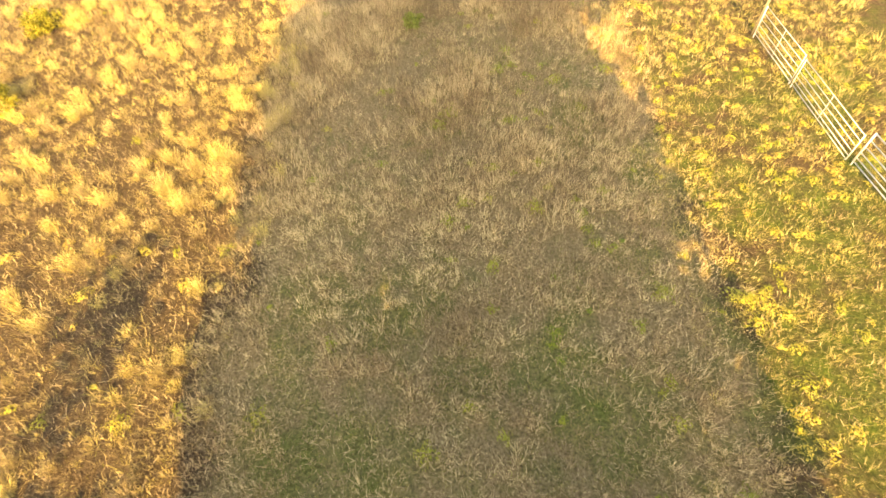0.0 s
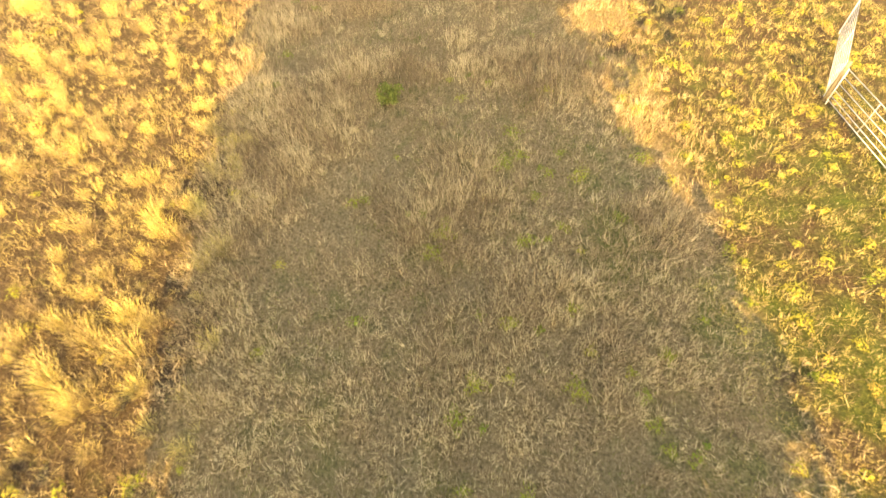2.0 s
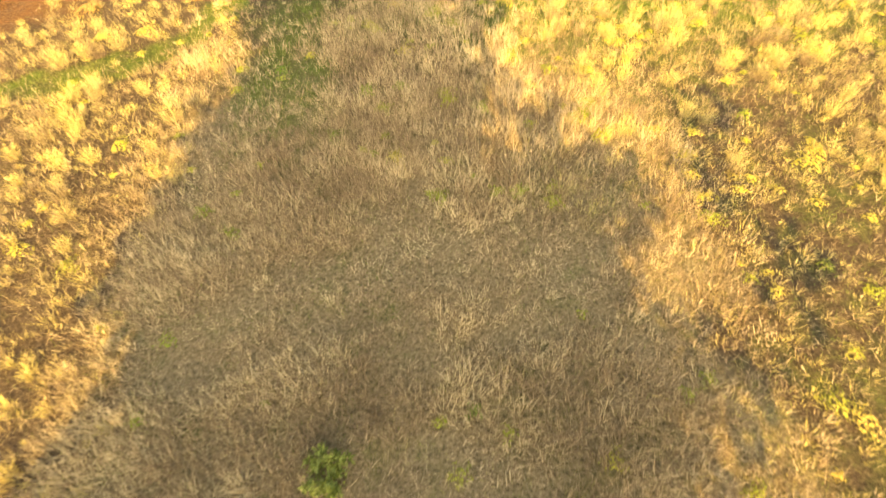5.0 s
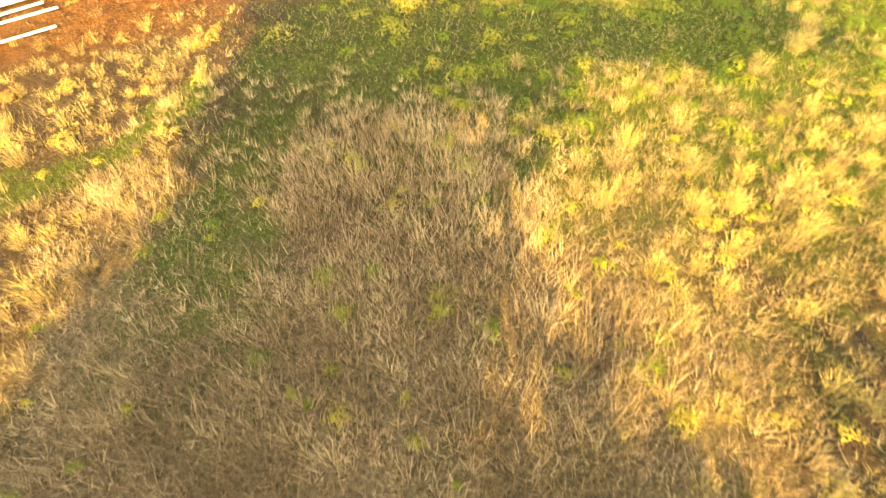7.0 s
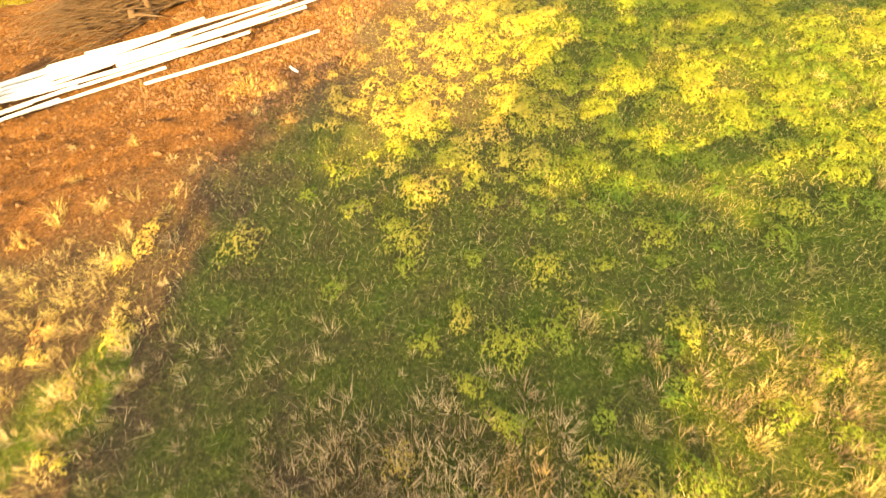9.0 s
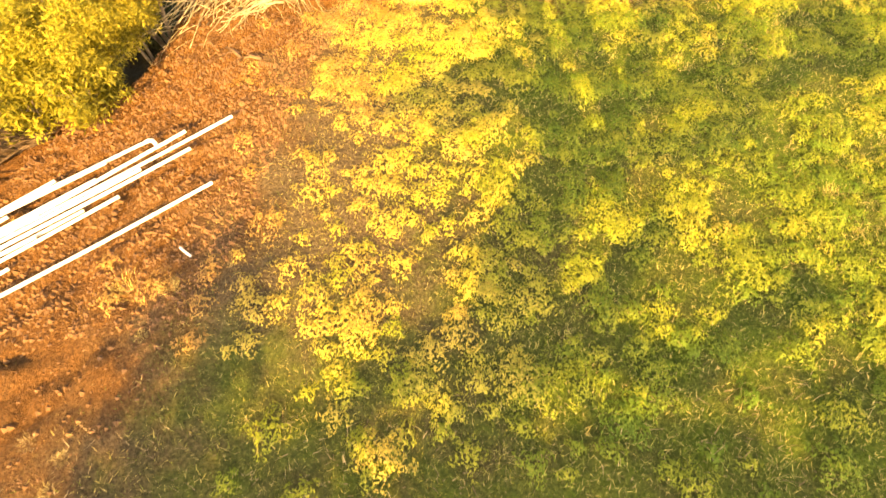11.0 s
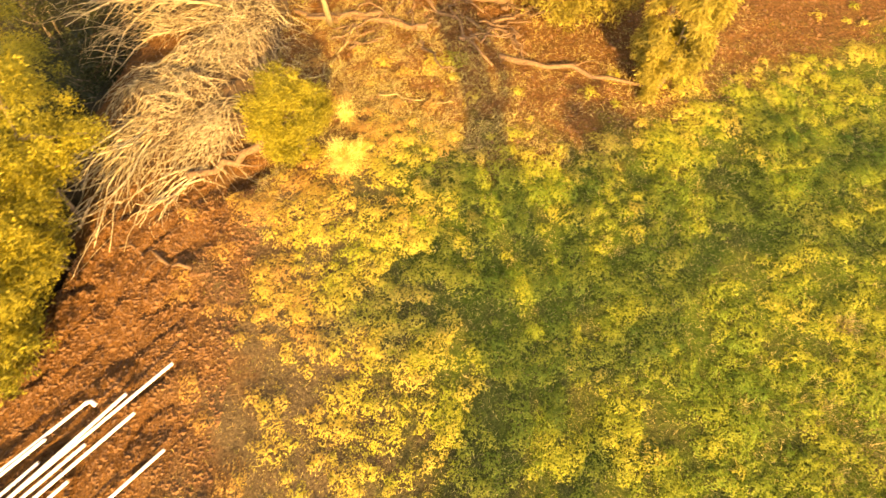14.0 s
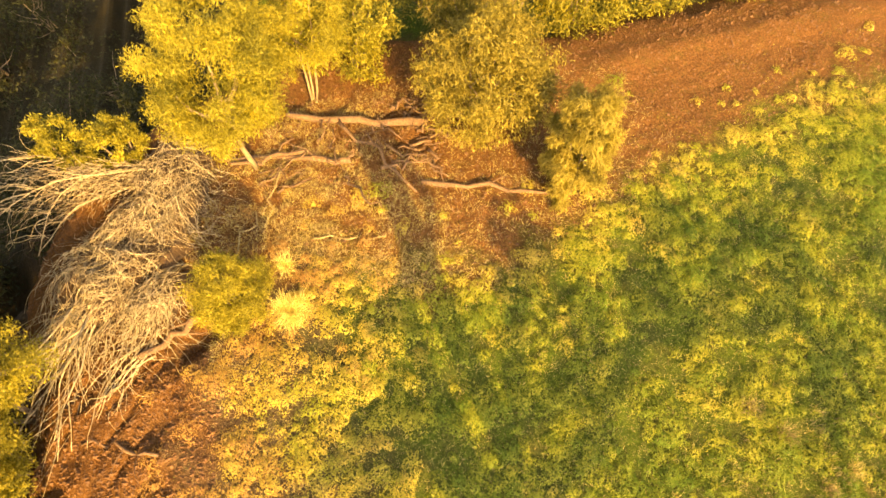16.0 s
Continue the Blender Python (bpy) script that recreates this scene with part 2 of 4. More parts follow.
def green_patch(x, y):
    """Short green turf inside the dry strip: broad at its near end, spots further on."""
    near = 0.75 * smooth(5.0 - y, 0, 7) * smooth(7.0 - np.abs(x + 0.6), 0, 3)
    side = smooth(y, 20, 25) * smooth(x, -6.5, -4.5) * smooth(-1.2 - x, 0, 2.2)
    right = 0.6 * smooth(x, 2.2, 4) * smooth(14 - y, 0, 5)
    pool = smooth(y, 24, 28) * smooth(x, 1.0, 3.0)
    n = fbm(x, y, 2.8, 5)
    return np.clip(np.maximum(np.maximum(near, side), np.maximum(np.maximum(right, pool), 0.22)) * smooth(n, 0.22, 0.66) * 1.2, 0, 1)


def greenness(x, y):
    """How green the ground cover is, 0 to 1."""
    g = 0.04 + (1.0 - 0.4 * smooth(3 - x, 0, 4)) * smooth(y, 22, 31) * smooth(x, -8, -3) + 0.9 * (fbm(x, y, 4.0, 6) - 0.5)
    return np.clip(np.maximum(g, 0.75 * green_patch(x, y)) - 0.35 * smooth(-x, 5, 9) + 0.12 * smooth(x, 6, 9) - 0.8 * smooth(5.0 - x, 0, 7) * smooth(y, 37, 41) + ditch(x, y), 0, 1)


def mesh_object(name, verts, faces, mat, parent=None, attrs=(), smooth_shade=False):
    """A mesh object from arrays: verts n x 3, faces m x 3 or m x 4; attrs: name and one value a vertex."""
    me = bpy.data.meshes.new(name)
    verts = np.ascontiguousarray(verts, np.float32)
    faces = np.ascontiguousarray(faces, np.int32)
    k = faces.shape[1]
    me.vertices.add(len(verts))
    me.vertices.foreach_set("co", verts.ravel())
    me.loops.add(faces.size)
    me.loops.foreach_set("vertex_index", faces.ravel())
    me.polygons.add(len(faces))
    me.polygons.foreach_set("loop_start", np.arange(0, faces.size, k, dtype=np.int32))
    me.polygons.foreach_set("use_smooth", np.full(len(faces), smooth_shade))
    me.update(calc_edges=True)
    for key, values in attrs:
        at = me.attributes.new(key, "FLOAT", "POINT")
        at.data.foreach_set("value", np.ascontiguousarray(values, np.float32))
    me.materials.append(mat)
    ob = new(name, me)
    ob.parent = parent
    return ob


def ground():
    xs = np.unique(np.concatenate([np.linspace(-400, -34, 14), np.arange(-34, -12, 0.4), np.arange(-12, -8, 0.13), np.arange(-8, 0.5, 0.1), np.arange(0.5, 1, 0.13), np.arange(1, 15, 0.2), np.arange(15, 44, 0.4), np.linspace(44, 400, 14)]))
    ys = np.unique(np.concatenate([np.linspace(-300, -14, 14), np.arange(-14, 33, 0.4), np.arange(33, 41, 0.14), np.arange(41, 53, 0.115), np.arange(53, 59, 0.14), np.arange(59, 80, 0.4), np.linspace(80, 900, 16)]))
    X, Y = np.meshgrid(xs, ys)
    x, y = X.ravel(), Y.ravel()
    z = height(x, y)
    w = len(xs)
    i = (np.arange(len(ys) - 1)[:, None] * w + np.arange(w - 1)[None]).ravel()
    bare = smooth(away(x, y, BARE) + 0.8 * wobble(x, y, 2.2, 18), -3.2, 1.6) * 0.75 * (1 - smooth(away(x, y, EDGE), 1.5, 5))
    ob = mesh_object("ground", np.c_[x, y, z], np.c_[i, i + 1, i + w + 1, i + w], SOIL, None, (("bare", bare), ("gully_shade", smooth(away(x, y, EDGE), 3.5, 7) * smooth(-x, -6, 2)), ("thatch", smooth(7.4 - np.abs(x) + 0.6 * wobble(x, y, 3.0, 5), 0, 1.2) * smooth(30 - y, 0, 8) + 0.3 * smooth(3.5 - x, 0, 4) * smooth(y, 35, 39) * smooth(x, -9, -5)), ("green", np.maximum(greenness(x, y), 0.75 * smooth(away(x, y, EDGE), 1, 4) * smooth(x, 5, 9)))), True)
    return tagged(ob, "grassy paddock with bare red earth along a gully", "ground", kind="structure")


ground()


# ---- tubes, leaves and blades ----
def tube(points, radii, sides=7):
    """Verts and quads of a bent round bar through the points, closed at both ends."""
    p = np.asarray(points, float)
    r = np.array(np.broadcast_to(np.asarray(radii, float), (len(p),)))
    t = np.gradient(p, axis=0)
    t = np.vstack([t[:1], t, t[-1:]])
    p, r = np.vstack([p[:1], p, p[-1:]]), np.concatenate([[r[0] * 0.02], r, [r[-1] * 0.02]])
    t /= np.linalg.norm(t, axis=1)[:, None] + 1e-9
    u = np.zeros_like(t)
    last = np.cross(t[0], (1.0, 0, 0) if abs(t[0, 2]) > 0.9 else (0, 0, 1.0))
    for k in range(len(t)):
        last = last - t[k] * (last @ t[k])
        last = last / (np.linalg.norm(last) + 1e-9)
        u[k] = last
    v = np.cross(t, u)
    a = np.linspace(0, 2 * np.pi, sides, endpoint=False)
    ring = p[:, None] + r[:, None, None] * (np.cos(a)[None, :, None] * u[:, None] + np.sin(a)[None, :, None] * v[:, None])
    i = np.arange(len(p) - 1)[:, None] * sides + np.arange(sides)[None]
    j = np.arange(len(p) - 1)[:, None] * sides + (np.arange(sides)[None] + 1) % sides
    return ring.reshape(-1, 3), np.stack([j, i, i + sides, j + sides], -1).reshape(-1, 4)


def joined(pieces):
    verts, faces, at = [], [], 0
    for v, f in pieces:
        verts.append(v)
        faces.append(f + at)
        at += len(v)
    return np.vstack(verts), np.vstack(faces)


def thing(name, label, category, at=(0, 0, 0), group="", kind=""):
    ob = new(name)
    ob.location = at
    return tagged(ob, label, category, group, kind)


def part(name, vf, mat, parent, label="", attrs=(), smooth_shade=True):
    """One mesh under a thing or a part, its verts given from the parent's own place."""
    ob = mesh_object(name, vf[0], vf[1], mat, parent, attrs, smooth_shade)
    return tagged(ob, label)


def unit(n):
    v = rng.normal(size=(n, 3))
    return v / np.linalg.norm(v, axis=1)[:, None]


def leaves(centres, length, width, droop=0.0, tint=(0.5, 0.22), along=None, single=False, face=None):
    """A pointed leaf, two faces folded on its midrib (or one face, for small ones), at each centre."""
    n = len(centres)
    d = unit(n)
    if along is not None:
        d = d * 0.6 + along
    d[:, 2] -= droop
    d /= np.linalg.norm(d, axis=1)[:, None]
    s = np.cross(d, unit(n) if face is None else face + unit(n) * 0.45)
    s /= np.linalg.norm(s, axis=1)[:, None] + 1e-9
    l = (length * rng.uniform(0.6, 1.3, n))[:, None]
    w = (width * rng.uniform(0.7, 1.3, n))[:, None]
    a, b = centres, centres + d * l
    m = centres + d * l * 0.45
    if single:
        v = np.stack([a, b + s * w * 0.5, b - s * w * 0.5], 1).reshape(-1, 3)
        return v, np.arange(3 * n).reshape(-1, 3), np.repeat(np.clip(rng.normal(tint[0], tint[1], n), 0, 1), 3)
    v = np.stack([a, m + s * w * 0.5, b, m - s * w * 0.5], 1).reshape(-1, 3)
    k = np.arange(n)[:, None] * 4
    f = np.concatenate([k + (0, 1, 2), k + (0, 2, 3)], 1).reshape(-1, 3)
    t = np.repeat(np.clip(rng.normal(tint[0], tint[1], n), 0, 1), 4)
    return v, f, t


def blades(x, y, z, tall, wide, lean, tint, bent=True, out=None):
    """A grass blade rooted at each place. out: the way it leans, an angle for each."""
    n = len(x)
    a = rng.uniform(0, 6.28, n)
    o = rng.uniform(0, 6.28, n) if out is None else out
    side = np.c_[np.cos(a), np.sin(a), np.zeros(n)] * (wide / 2)[:, None]
    way = np.c_[np.cos(o), np.sin(o), np.zeros(n)]
    p = np.c_[x, y, z - 0.02]
    up = np.array((0, 0, 1.0))
    tip = p + way * (tall * lean)[:, None] + up * (tall * np.sqrt(np.clip(1 - (lean * 0.7) ** 2, 0.1, 1)))[:, None]
    if not bent:
        v = np.stack([p - side, p + side, tip], 1).reshape(-1, 3)
        return v, np.arange(3 * n).reshape(-1, 3), np.repeat(tint, 3)
    m = p + way * (tall * lean * 0.3)[:, None] + up * (tall * 0.58)[:, None]
    v = np.stack([p - side, p + side, m, m + side * 1.6, tip], 1).reshape(-1, 3)
    k = np.arange(n)[:, None] * 5
    f = np.concatenate([k + (0, 1, 2), k + (2, 3, 4)], 1).reshape(-1, 3)
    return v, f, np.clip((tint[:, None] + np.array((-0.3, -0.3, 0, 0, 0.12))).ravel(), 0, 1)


def stuff(name, label, category, sets, mat):
    v, f = joined([(a, b) for a, b, _ in sets])
    t = np.concatenate([c for _, _, c in sets])
    return tagged(mesh_object(name, v, f, mat, None, (("tint", t),)), label, category, kind="stuff")


# ---- trees ----
def bough(start, way, length, r0, bend=0.25, lift=0.1, steps=6):
    p, d = [np.array(start, float)], np.array(way, float)
    for _ in range(steps):
        d = d + rng.normal(0, bend, 3) * 0.5
        d[2] += lift
        d /= np.linalg.norm(d)
        p.append(p[-1] + d * length / steps)
    return np.array(p), np.linspace(r0, r0 * 0.25, steps + 1)


def tree(name, label, at, tall, spread, stems=1, leaf=(0.16, 0.05), count=20000, clumps=90, clear=0.25, leafmat=None, bark=None, droop=0.3, lean=(0, 0), squash=1.0, tint=(0.5, 0.2), category="tree", single=False, slim=1.0):
    """Tapered stems, limbs, and a crown of many leaves in uneven clumps along the twigs."""
    x, y = at[:2]
    z = float(height(np.array([x]), np.array([y]))[0]) if len(at) < 3 else at[2]
    root = thing(name, label, category, (x, y, z - 0.05))
    tips = []
    for s in range(stems):
        a = rng.uniform(0, 6.28)
        d = (lean[0] + (0.25 * math.cos(a) if stems > 1 else 0), lean[1] + (0.25 * math.sin(a) if stems > 1 else 0), 1)
        p, r = bough((0.12 * math.cos(a) * (stems > 1), 0.12 * math.sin(a) * (stems > 1), 0), d, tall * 0.8, 0.035 * tall / (stems ** 0.5) * 0.7 * slim, 0.12, 0.06, 8)
        part("trunk", tube(p, r, 8), bark or BARK, root)
        for k in range(9 if stems == 1 else 5):
            i = rng.uniform(clear, 0.95) * 7
            base = p[int(i)] + (p[int(i) + 1] - p[int(i)]) * (i % 1)
            b = rng.uniform(0, 6.28)
            q, rr = bough(base, (math.cos(b), math.sin(b), 0.55), spread * rng.uniform(0.55, 0.95), 0.012 * tall / (stems ** 0.3), 0.3, 0.05)
            part("limb", tube(q, rr, 5), bark or BARK, root)
            tips += [q[-1], q[-2], q[-3]]
        tips += [p[-1], p[-2]]
    tips = np.array(tips)
    mid = np.array((lean[0] * tall * 0.5, lean[1] * tall * 0.5, tall * (clear + 1) / 2))
    extra = unit(clumps) * rng.uniform(0.45, 1.0, clumps)[:, None] ** 0.5 * (spread, spread, tall * (1 - clear) / 2 * squash) + mid
    c = np.vstack([tips, extra])
    size = rng.uniform(0.45, 1.0, len(c)) * spread * 0.3
    pick = rng.choice(len(c), count, p=size ** 2 / (size ** 2).sum())
    off = unit(count) * (rng.uniform(0, 1, count) ** 0.45 * size[pick])[:, None] * (1, 1, 0.8)
    pts = c[pick] + off
    keep = pts[:, 2] > 0.05
    pts, ways, pick = pts[keep], off[keep] / (np.linalg.norm(off[keep], axis=1)[:, None] + 1e-6) * (1, 1, 1.3), pick[keep]
    hue = rng.normal(0, 0.12, len(c))[pick]
    v, f, t = leaves(pts, leaf[0], leaf[1], droop, tint, None, single, ways)
    part("crown", (v, f), leafmat or TREE_LEAF, root, "", (("tint", np.clip(t + np.repeat(hue, 3 if single else 4), 0, 1)),), False)
    return root


tree("young_tree", "young tree with bright yellow-green feathery crown above the gully", (1.25, 56.6), 7.6, 2.1, 1, (0.13, 0.034), 50000, 130, 0.28, single=True, bark=PALE_BARK, lean=(0.02, 0.04), tint=(0.6, 0.18), droop=0.6, slim=0.6)
tree("forked_tree", "tree with pale forked stems and yellow-green crown", (4.2, 58.9), 6.2, 1.8, 3, (0.13, 0.036), 32000, 90, 0.3, single=True, bark=PALE_BARK, lean=(0.06, 0.05), tint=(0.66, 0.18), droop=0.6, slim=0.6)
tree("drooping_tree", "bushy olive-yellow tree drooping over the red bank", (10.1, 56.0), 5.0, 2.5, 3, (0.18, 0.045), 34000, 130, 0.02, GOLD_LEAF, single=True, droop=0.8, tint=(0.46, 0.2), lean=(0.04, -0.16))
tree("drooping_tree", "bushy olive-yellow tree drooping over the red bank", (11.2, 58.8), 4.8, 2.1, 3, (0.18, 0.045), 20000, 90, 0.05, GOLD_LEAF, single=True, droop=0.8, tint=(0.32, 0.2))
tree("dry_bush", "feathery olive-gold bush on the bare bank", (12.0, 51.3), 4.9, 1.2, 4, (0.2, 0.03), 44000, 110, 0.0, GOLD_LEAF, single=True, droop=0.9, category="bush", lean=(0.03, 0.2), tint=(0.56, 0.14))
tree("small_bush", "small yellow-green bush beside the dead branches", (-0.4, 51.2), 3.3, 1.2, 5, (0.13, 0.026), 30000, 70, 0.1, TREE_LEAF, droop=-0.2, category="bush", single=True, tint=(0.6, 0.2))
for x, y, h, w, n in [(-8.8, 47.3, 4.8, 2.2, 30000), (-7.7, 48.9, 5.4, 1.7, 18000), (-7.8, 50.5, 8.3, 2.5, 34000), (-9.6, 54.4, 9.8, 2.4, 24000), (-12.4, 48.6, 6.6, 2.7, 24000), (-13.3, 52.6, 9.4, 2.8, 22000), (-17.5, 48.6, 6.6, 2.7, 18000)]:
    tree("gully_tree", "yellow-green tree crown rising out of the gully", (x, y), h, w, 2, (0.1, 0.036), int(1.6 * n), 90, 0.3, TREE_LEAF, tint=(0.66, 0.2), slim=0.6, single=True)
# Out of view; added only so that their shadow darkens the far gully.
for x, y in [(-20.5, 50.5), (-25.5, 51), (-30.5, 50.5)]:
    tree("gully_tree", "unseen tall tree added to cast shade into the gully", (x, y), 17, 3.8, 2, (0.3, 0.2), 9000, 120, 0.3, TREE_LEAF, slim=0.6, single=True)
for x, y, h, w in [(6.4, 60.3, 4.8, 1.9), (14.2, 61.2, 4.6, 2.4), (17.6, 60.4, 4.2, 2.4), (21.5, 60.2, 4.0, 2.6), (26.5, 59.8, 4.2, 2.8), (32.5, 59.0, 4.5, 3.0), (11.5, 65.5, 6.0, 3.0), (19.5, 66, 6.0, 3.2), (7.5, 63.5, 5.5, 2.4)]:
    tree("bank_bush", "leafy yellow-green bush beyond the red bank", (x, y), h, w, 3, (0.18, 0.065), 9000, 80, 0.05, TREE_LEAF, tint=(0.5, 0.2), category="bush", single=True)
# Leaf tint sits at its darkest: the gully's shade put into the colour.
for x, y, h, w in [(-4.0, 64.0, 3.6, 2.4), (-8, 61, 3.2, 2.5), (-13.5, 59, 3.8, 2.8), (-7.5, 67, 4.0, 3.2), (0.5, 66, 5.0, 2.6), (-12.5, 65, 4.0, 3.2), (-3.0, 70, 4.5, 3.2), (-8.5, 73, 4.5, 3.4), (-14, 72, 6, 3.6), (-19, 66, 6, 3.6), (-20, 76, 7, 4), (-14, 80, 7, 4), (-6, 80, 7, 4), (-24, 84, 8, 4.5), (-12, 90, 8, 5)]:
    tree("shaded_bush", "olive gully bush with leaves darkened for shade", (x, y), h, w, 3, (0.22, 0.1), 5000, 70, 0.05, DULL_LEAF, category="bush", tint=(0.05, 0.08), single=True)
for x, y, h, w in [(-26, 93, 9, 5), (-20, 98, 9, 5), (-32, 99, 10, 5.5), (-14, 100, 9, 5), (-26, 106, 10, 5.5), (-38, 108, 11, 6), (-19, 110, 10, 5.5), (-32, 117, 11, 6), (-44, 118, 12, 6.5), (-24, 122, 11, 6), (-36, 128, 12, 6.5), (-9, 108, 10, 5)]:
    tree("shaded_bush", "olive gully bush with leaves darkened for shade", (x, y), h, w, 3, (0.42, 0.22), 3000, 70, 0.05, DULL_LEAF, category="bush", tint=(0.05, 0.08), single=True)
for x, y, h, w, n in [(-8.5, 46.2, 2.6, 1.5, 12000), (-10.2, 46.4, 3.0, 1.6, 11000)]:
    tree("gully_bush", "yellow-green bush on the lip of the gully", (x, y), h, w, 3, (0.16, 0.055), n, 60, 0.05, TREE_LEAF, tint=(0.5, 0.2), category="bush")


def shade_tree():
    """The tall tree behind, whose long shadow lies along the field."""
    def up(x, y):
        return np.array((x, 0.0, (y - SHADE_Y) * RISE))
    root = thing("tall_tree", "tall old tree with a dense crown and bare top", "tree", (0, SHADE_Y, 0))
    stem = [(0.3, 30), (1.4, 36.5), (2.2, 39.3), (3.4, 41.3), (4.3, 42.8), (4.5, 44.6), (4.45, 46.6), (4.4, 48.1), (4.7, 49.6), (5.2, 50.6)]
    part("trunk", tube([(-0.5, 0, -0.3), (-0.3, 0, 6)] + [up(*q) for q in stem], [0.85, 0.82, 0.8, 0.76, 0.72, 0.66, 0.56, 0.46, 0.4, 0.32, 0.28, 0.26], 10), BARK, root)
    for q, r0, r1 in (([(4.25, 42.8), (3.9, 44.0), (3.6, 45.7), (3.2, 47.2)], 0.5, 0.34), ([(5.0, 41.6), (5.8, 43.2), (5.85, 44.8), (5.75, 46.7), (5.75, 48.3), (5.7, 49.7), (5.7, 51.0)], 0.38, 0.5), ([(5.65, 50.8), (5.75, 52.4), (5.75, 53.4), (5.7, 54.6), (5.7, 56.5)], 0.54, 0.6), ([(6.0, 50.9), (6.7, 52.2), (6.88, 53.1), (6.7, 54.0), (6.6, 55.0), (6.5, 56.0), (6.4, 57.0)], 0.2, 0.22)):
        part("trunk", tube([up(*p) for p in q], np.linspace(r0, r1, len(q)), 8), BARK, root)
    for a in ([(1.2, 38.1), (-0.6, 37.6), (-2.0, 36.2), (-4, 34.6)], [(3.5, 46.2), (2.2, 46.2), (1.2, 45.7), (0.2, 45.4), (-0.6, 45.2)], [(3.6, 43.2), (5.1, 43.0), (6.6, 42.6), (8.1, 43.0), (9.2, 43.9), (10.9, 45.1), (12.7, 46.7)],
              [(1.5, 37.2), (2.8, 37.8), (4.0, 38.7), (6.0, 40.5)], [(0.8, 34.0), (4.5, 33.8), (7.5, 34.4), (11, 36.5)], [(0.4, 30), (-3, 33), (-5.3, 37)], [(2.0, 39), (5.2, 37), (8.6, 38.6)],
              [(5.8, 44.3), (7.2, 44.6), (8.2, 45.0), (9.3, 45.3), (10.2, 46.1)], [(4.5, 49.6), (3.7, 49.2), (3.1, 49.4)], [(9.6, 45.6), (10.7, 44.9), (11.7, 45.6), (12.9, 47.0), (13.8, 47.6)],
              [(11.7, 45.6), (12.6, 45.1), (14.1, 45.4), (15.6, 46.7), (17.4, 47.8), (18.2, 48.2)], [(14.1, 45.4), (15.2, 44.2), (16.9, 44.7), (17.9, 45.6), (18.0, 46.9)], [(16.9, 44.7), (17.0, 43.2), (16.3, 41.8), (15.8, 41.0)],
              [(17.4, 47.8), (18.4, 46.6), (18.8, 45.0)], [(9.3, 45.7), (9.0, 44.2), (9.0, 43.2)], [(3.3, 45.3), (2.0, 44.9), (1.0, 44.3)], [(6.6, 45.0), (8.0, 48.0), (9.2, 49.2), (9.5, 50.4)]):
        q = np.array([up(*p) for p in a])
        part("limb", tube(q, np.linspace(0.34, 0.22, len(q)), 6), BARK, root)
    c = []
    while len(c) < 1250:
        x, y = rng.uniform(-7, 7), rng.uniform(-12, 39)
        right = float(np.interp(y, [-20, 0, 7, 12, 16, 20, 24, 26.5, 28, 30.4, 31.4, 33.2, 34.2, 36, 39], [6.4, 6.2, 5.6, 4.8, 4.3, 4.0, 3.2, 2.0, 0.9, 0.6, 2.8, 5.2, 2.0, -2.0, -4.6]))
        left = float(np.interp(y, [-20, 22, 25, 30, 36], [-6.3, -6.0, -5.0, -4.6, -5.8]))
        right += 0.5 * math.sin(1.9 * y) + 0.3 * math.sin(4.3 * y + 1)
        right += rng.normal(0, 0.55) * (y < 22)
        left += rng.normal(0, 0.5) * (y < 24)
        if left + 0.5 * math.sin(1.3 * y) + 0.3 * math.sin(3.1 * y) < x < right and rng.uniform() < (1.0 if y < 20 else 0.85 if y < 33 else 0.32):
            c.append(up(x, y) + (0, rng.uniform(-2.5, 2.5), 0))
    for _ in range(9):
        c.append(up(rng.uniform(-11, -6), rng.uniform(-8, 5)))
    for _ in range(5):
        c.append(up(rng.uniform(4.5, 9.5), rng.uniform(17.5, 24.5)))
    for _ in range(8):
        c.append(up(rng.uniform(-5, 2), rng.uniform(31.5, 36.0)))
    for _ in range(34):
        c.append(up(rng.uniform(3, 12), rng.uniform(33.9, 35.7)))
    for x, y in ((9.5, 50.36), (9.6, 50.3), (9.4, 50.5), (8.2, 48.2), (9.4, 45.6), (8.4, 43.2), (10.0, 47.2), (12.9, 47.0), (13.2, 46.2), (16.0, 47.1), (17.9, 47.5), (18.2, 45.6), (15.9, 41.2), (17.4, 42.8), (14.6, 49.0), (20.5, 47.5), (21.5, 45.0), (19.8, 42.5)):
        c.append(up(x, y))
    c = np.array(c)
    pick = rng.integers(0, len(c), 46000)
    pts = c[pick] + unit(46000) * (rng.uniform(0, 1, 46000) ** 0.4 * 0.85)[:, None] * (1, 1, 0.5)
    v, f, t = leaves(pts, 0.56, 0.42, 0.3, (0.4, 0.2), None, True)
    part("crown", (v, f), DULL_LEAF, root, "", (("tint", t),), False)


shade_tree()


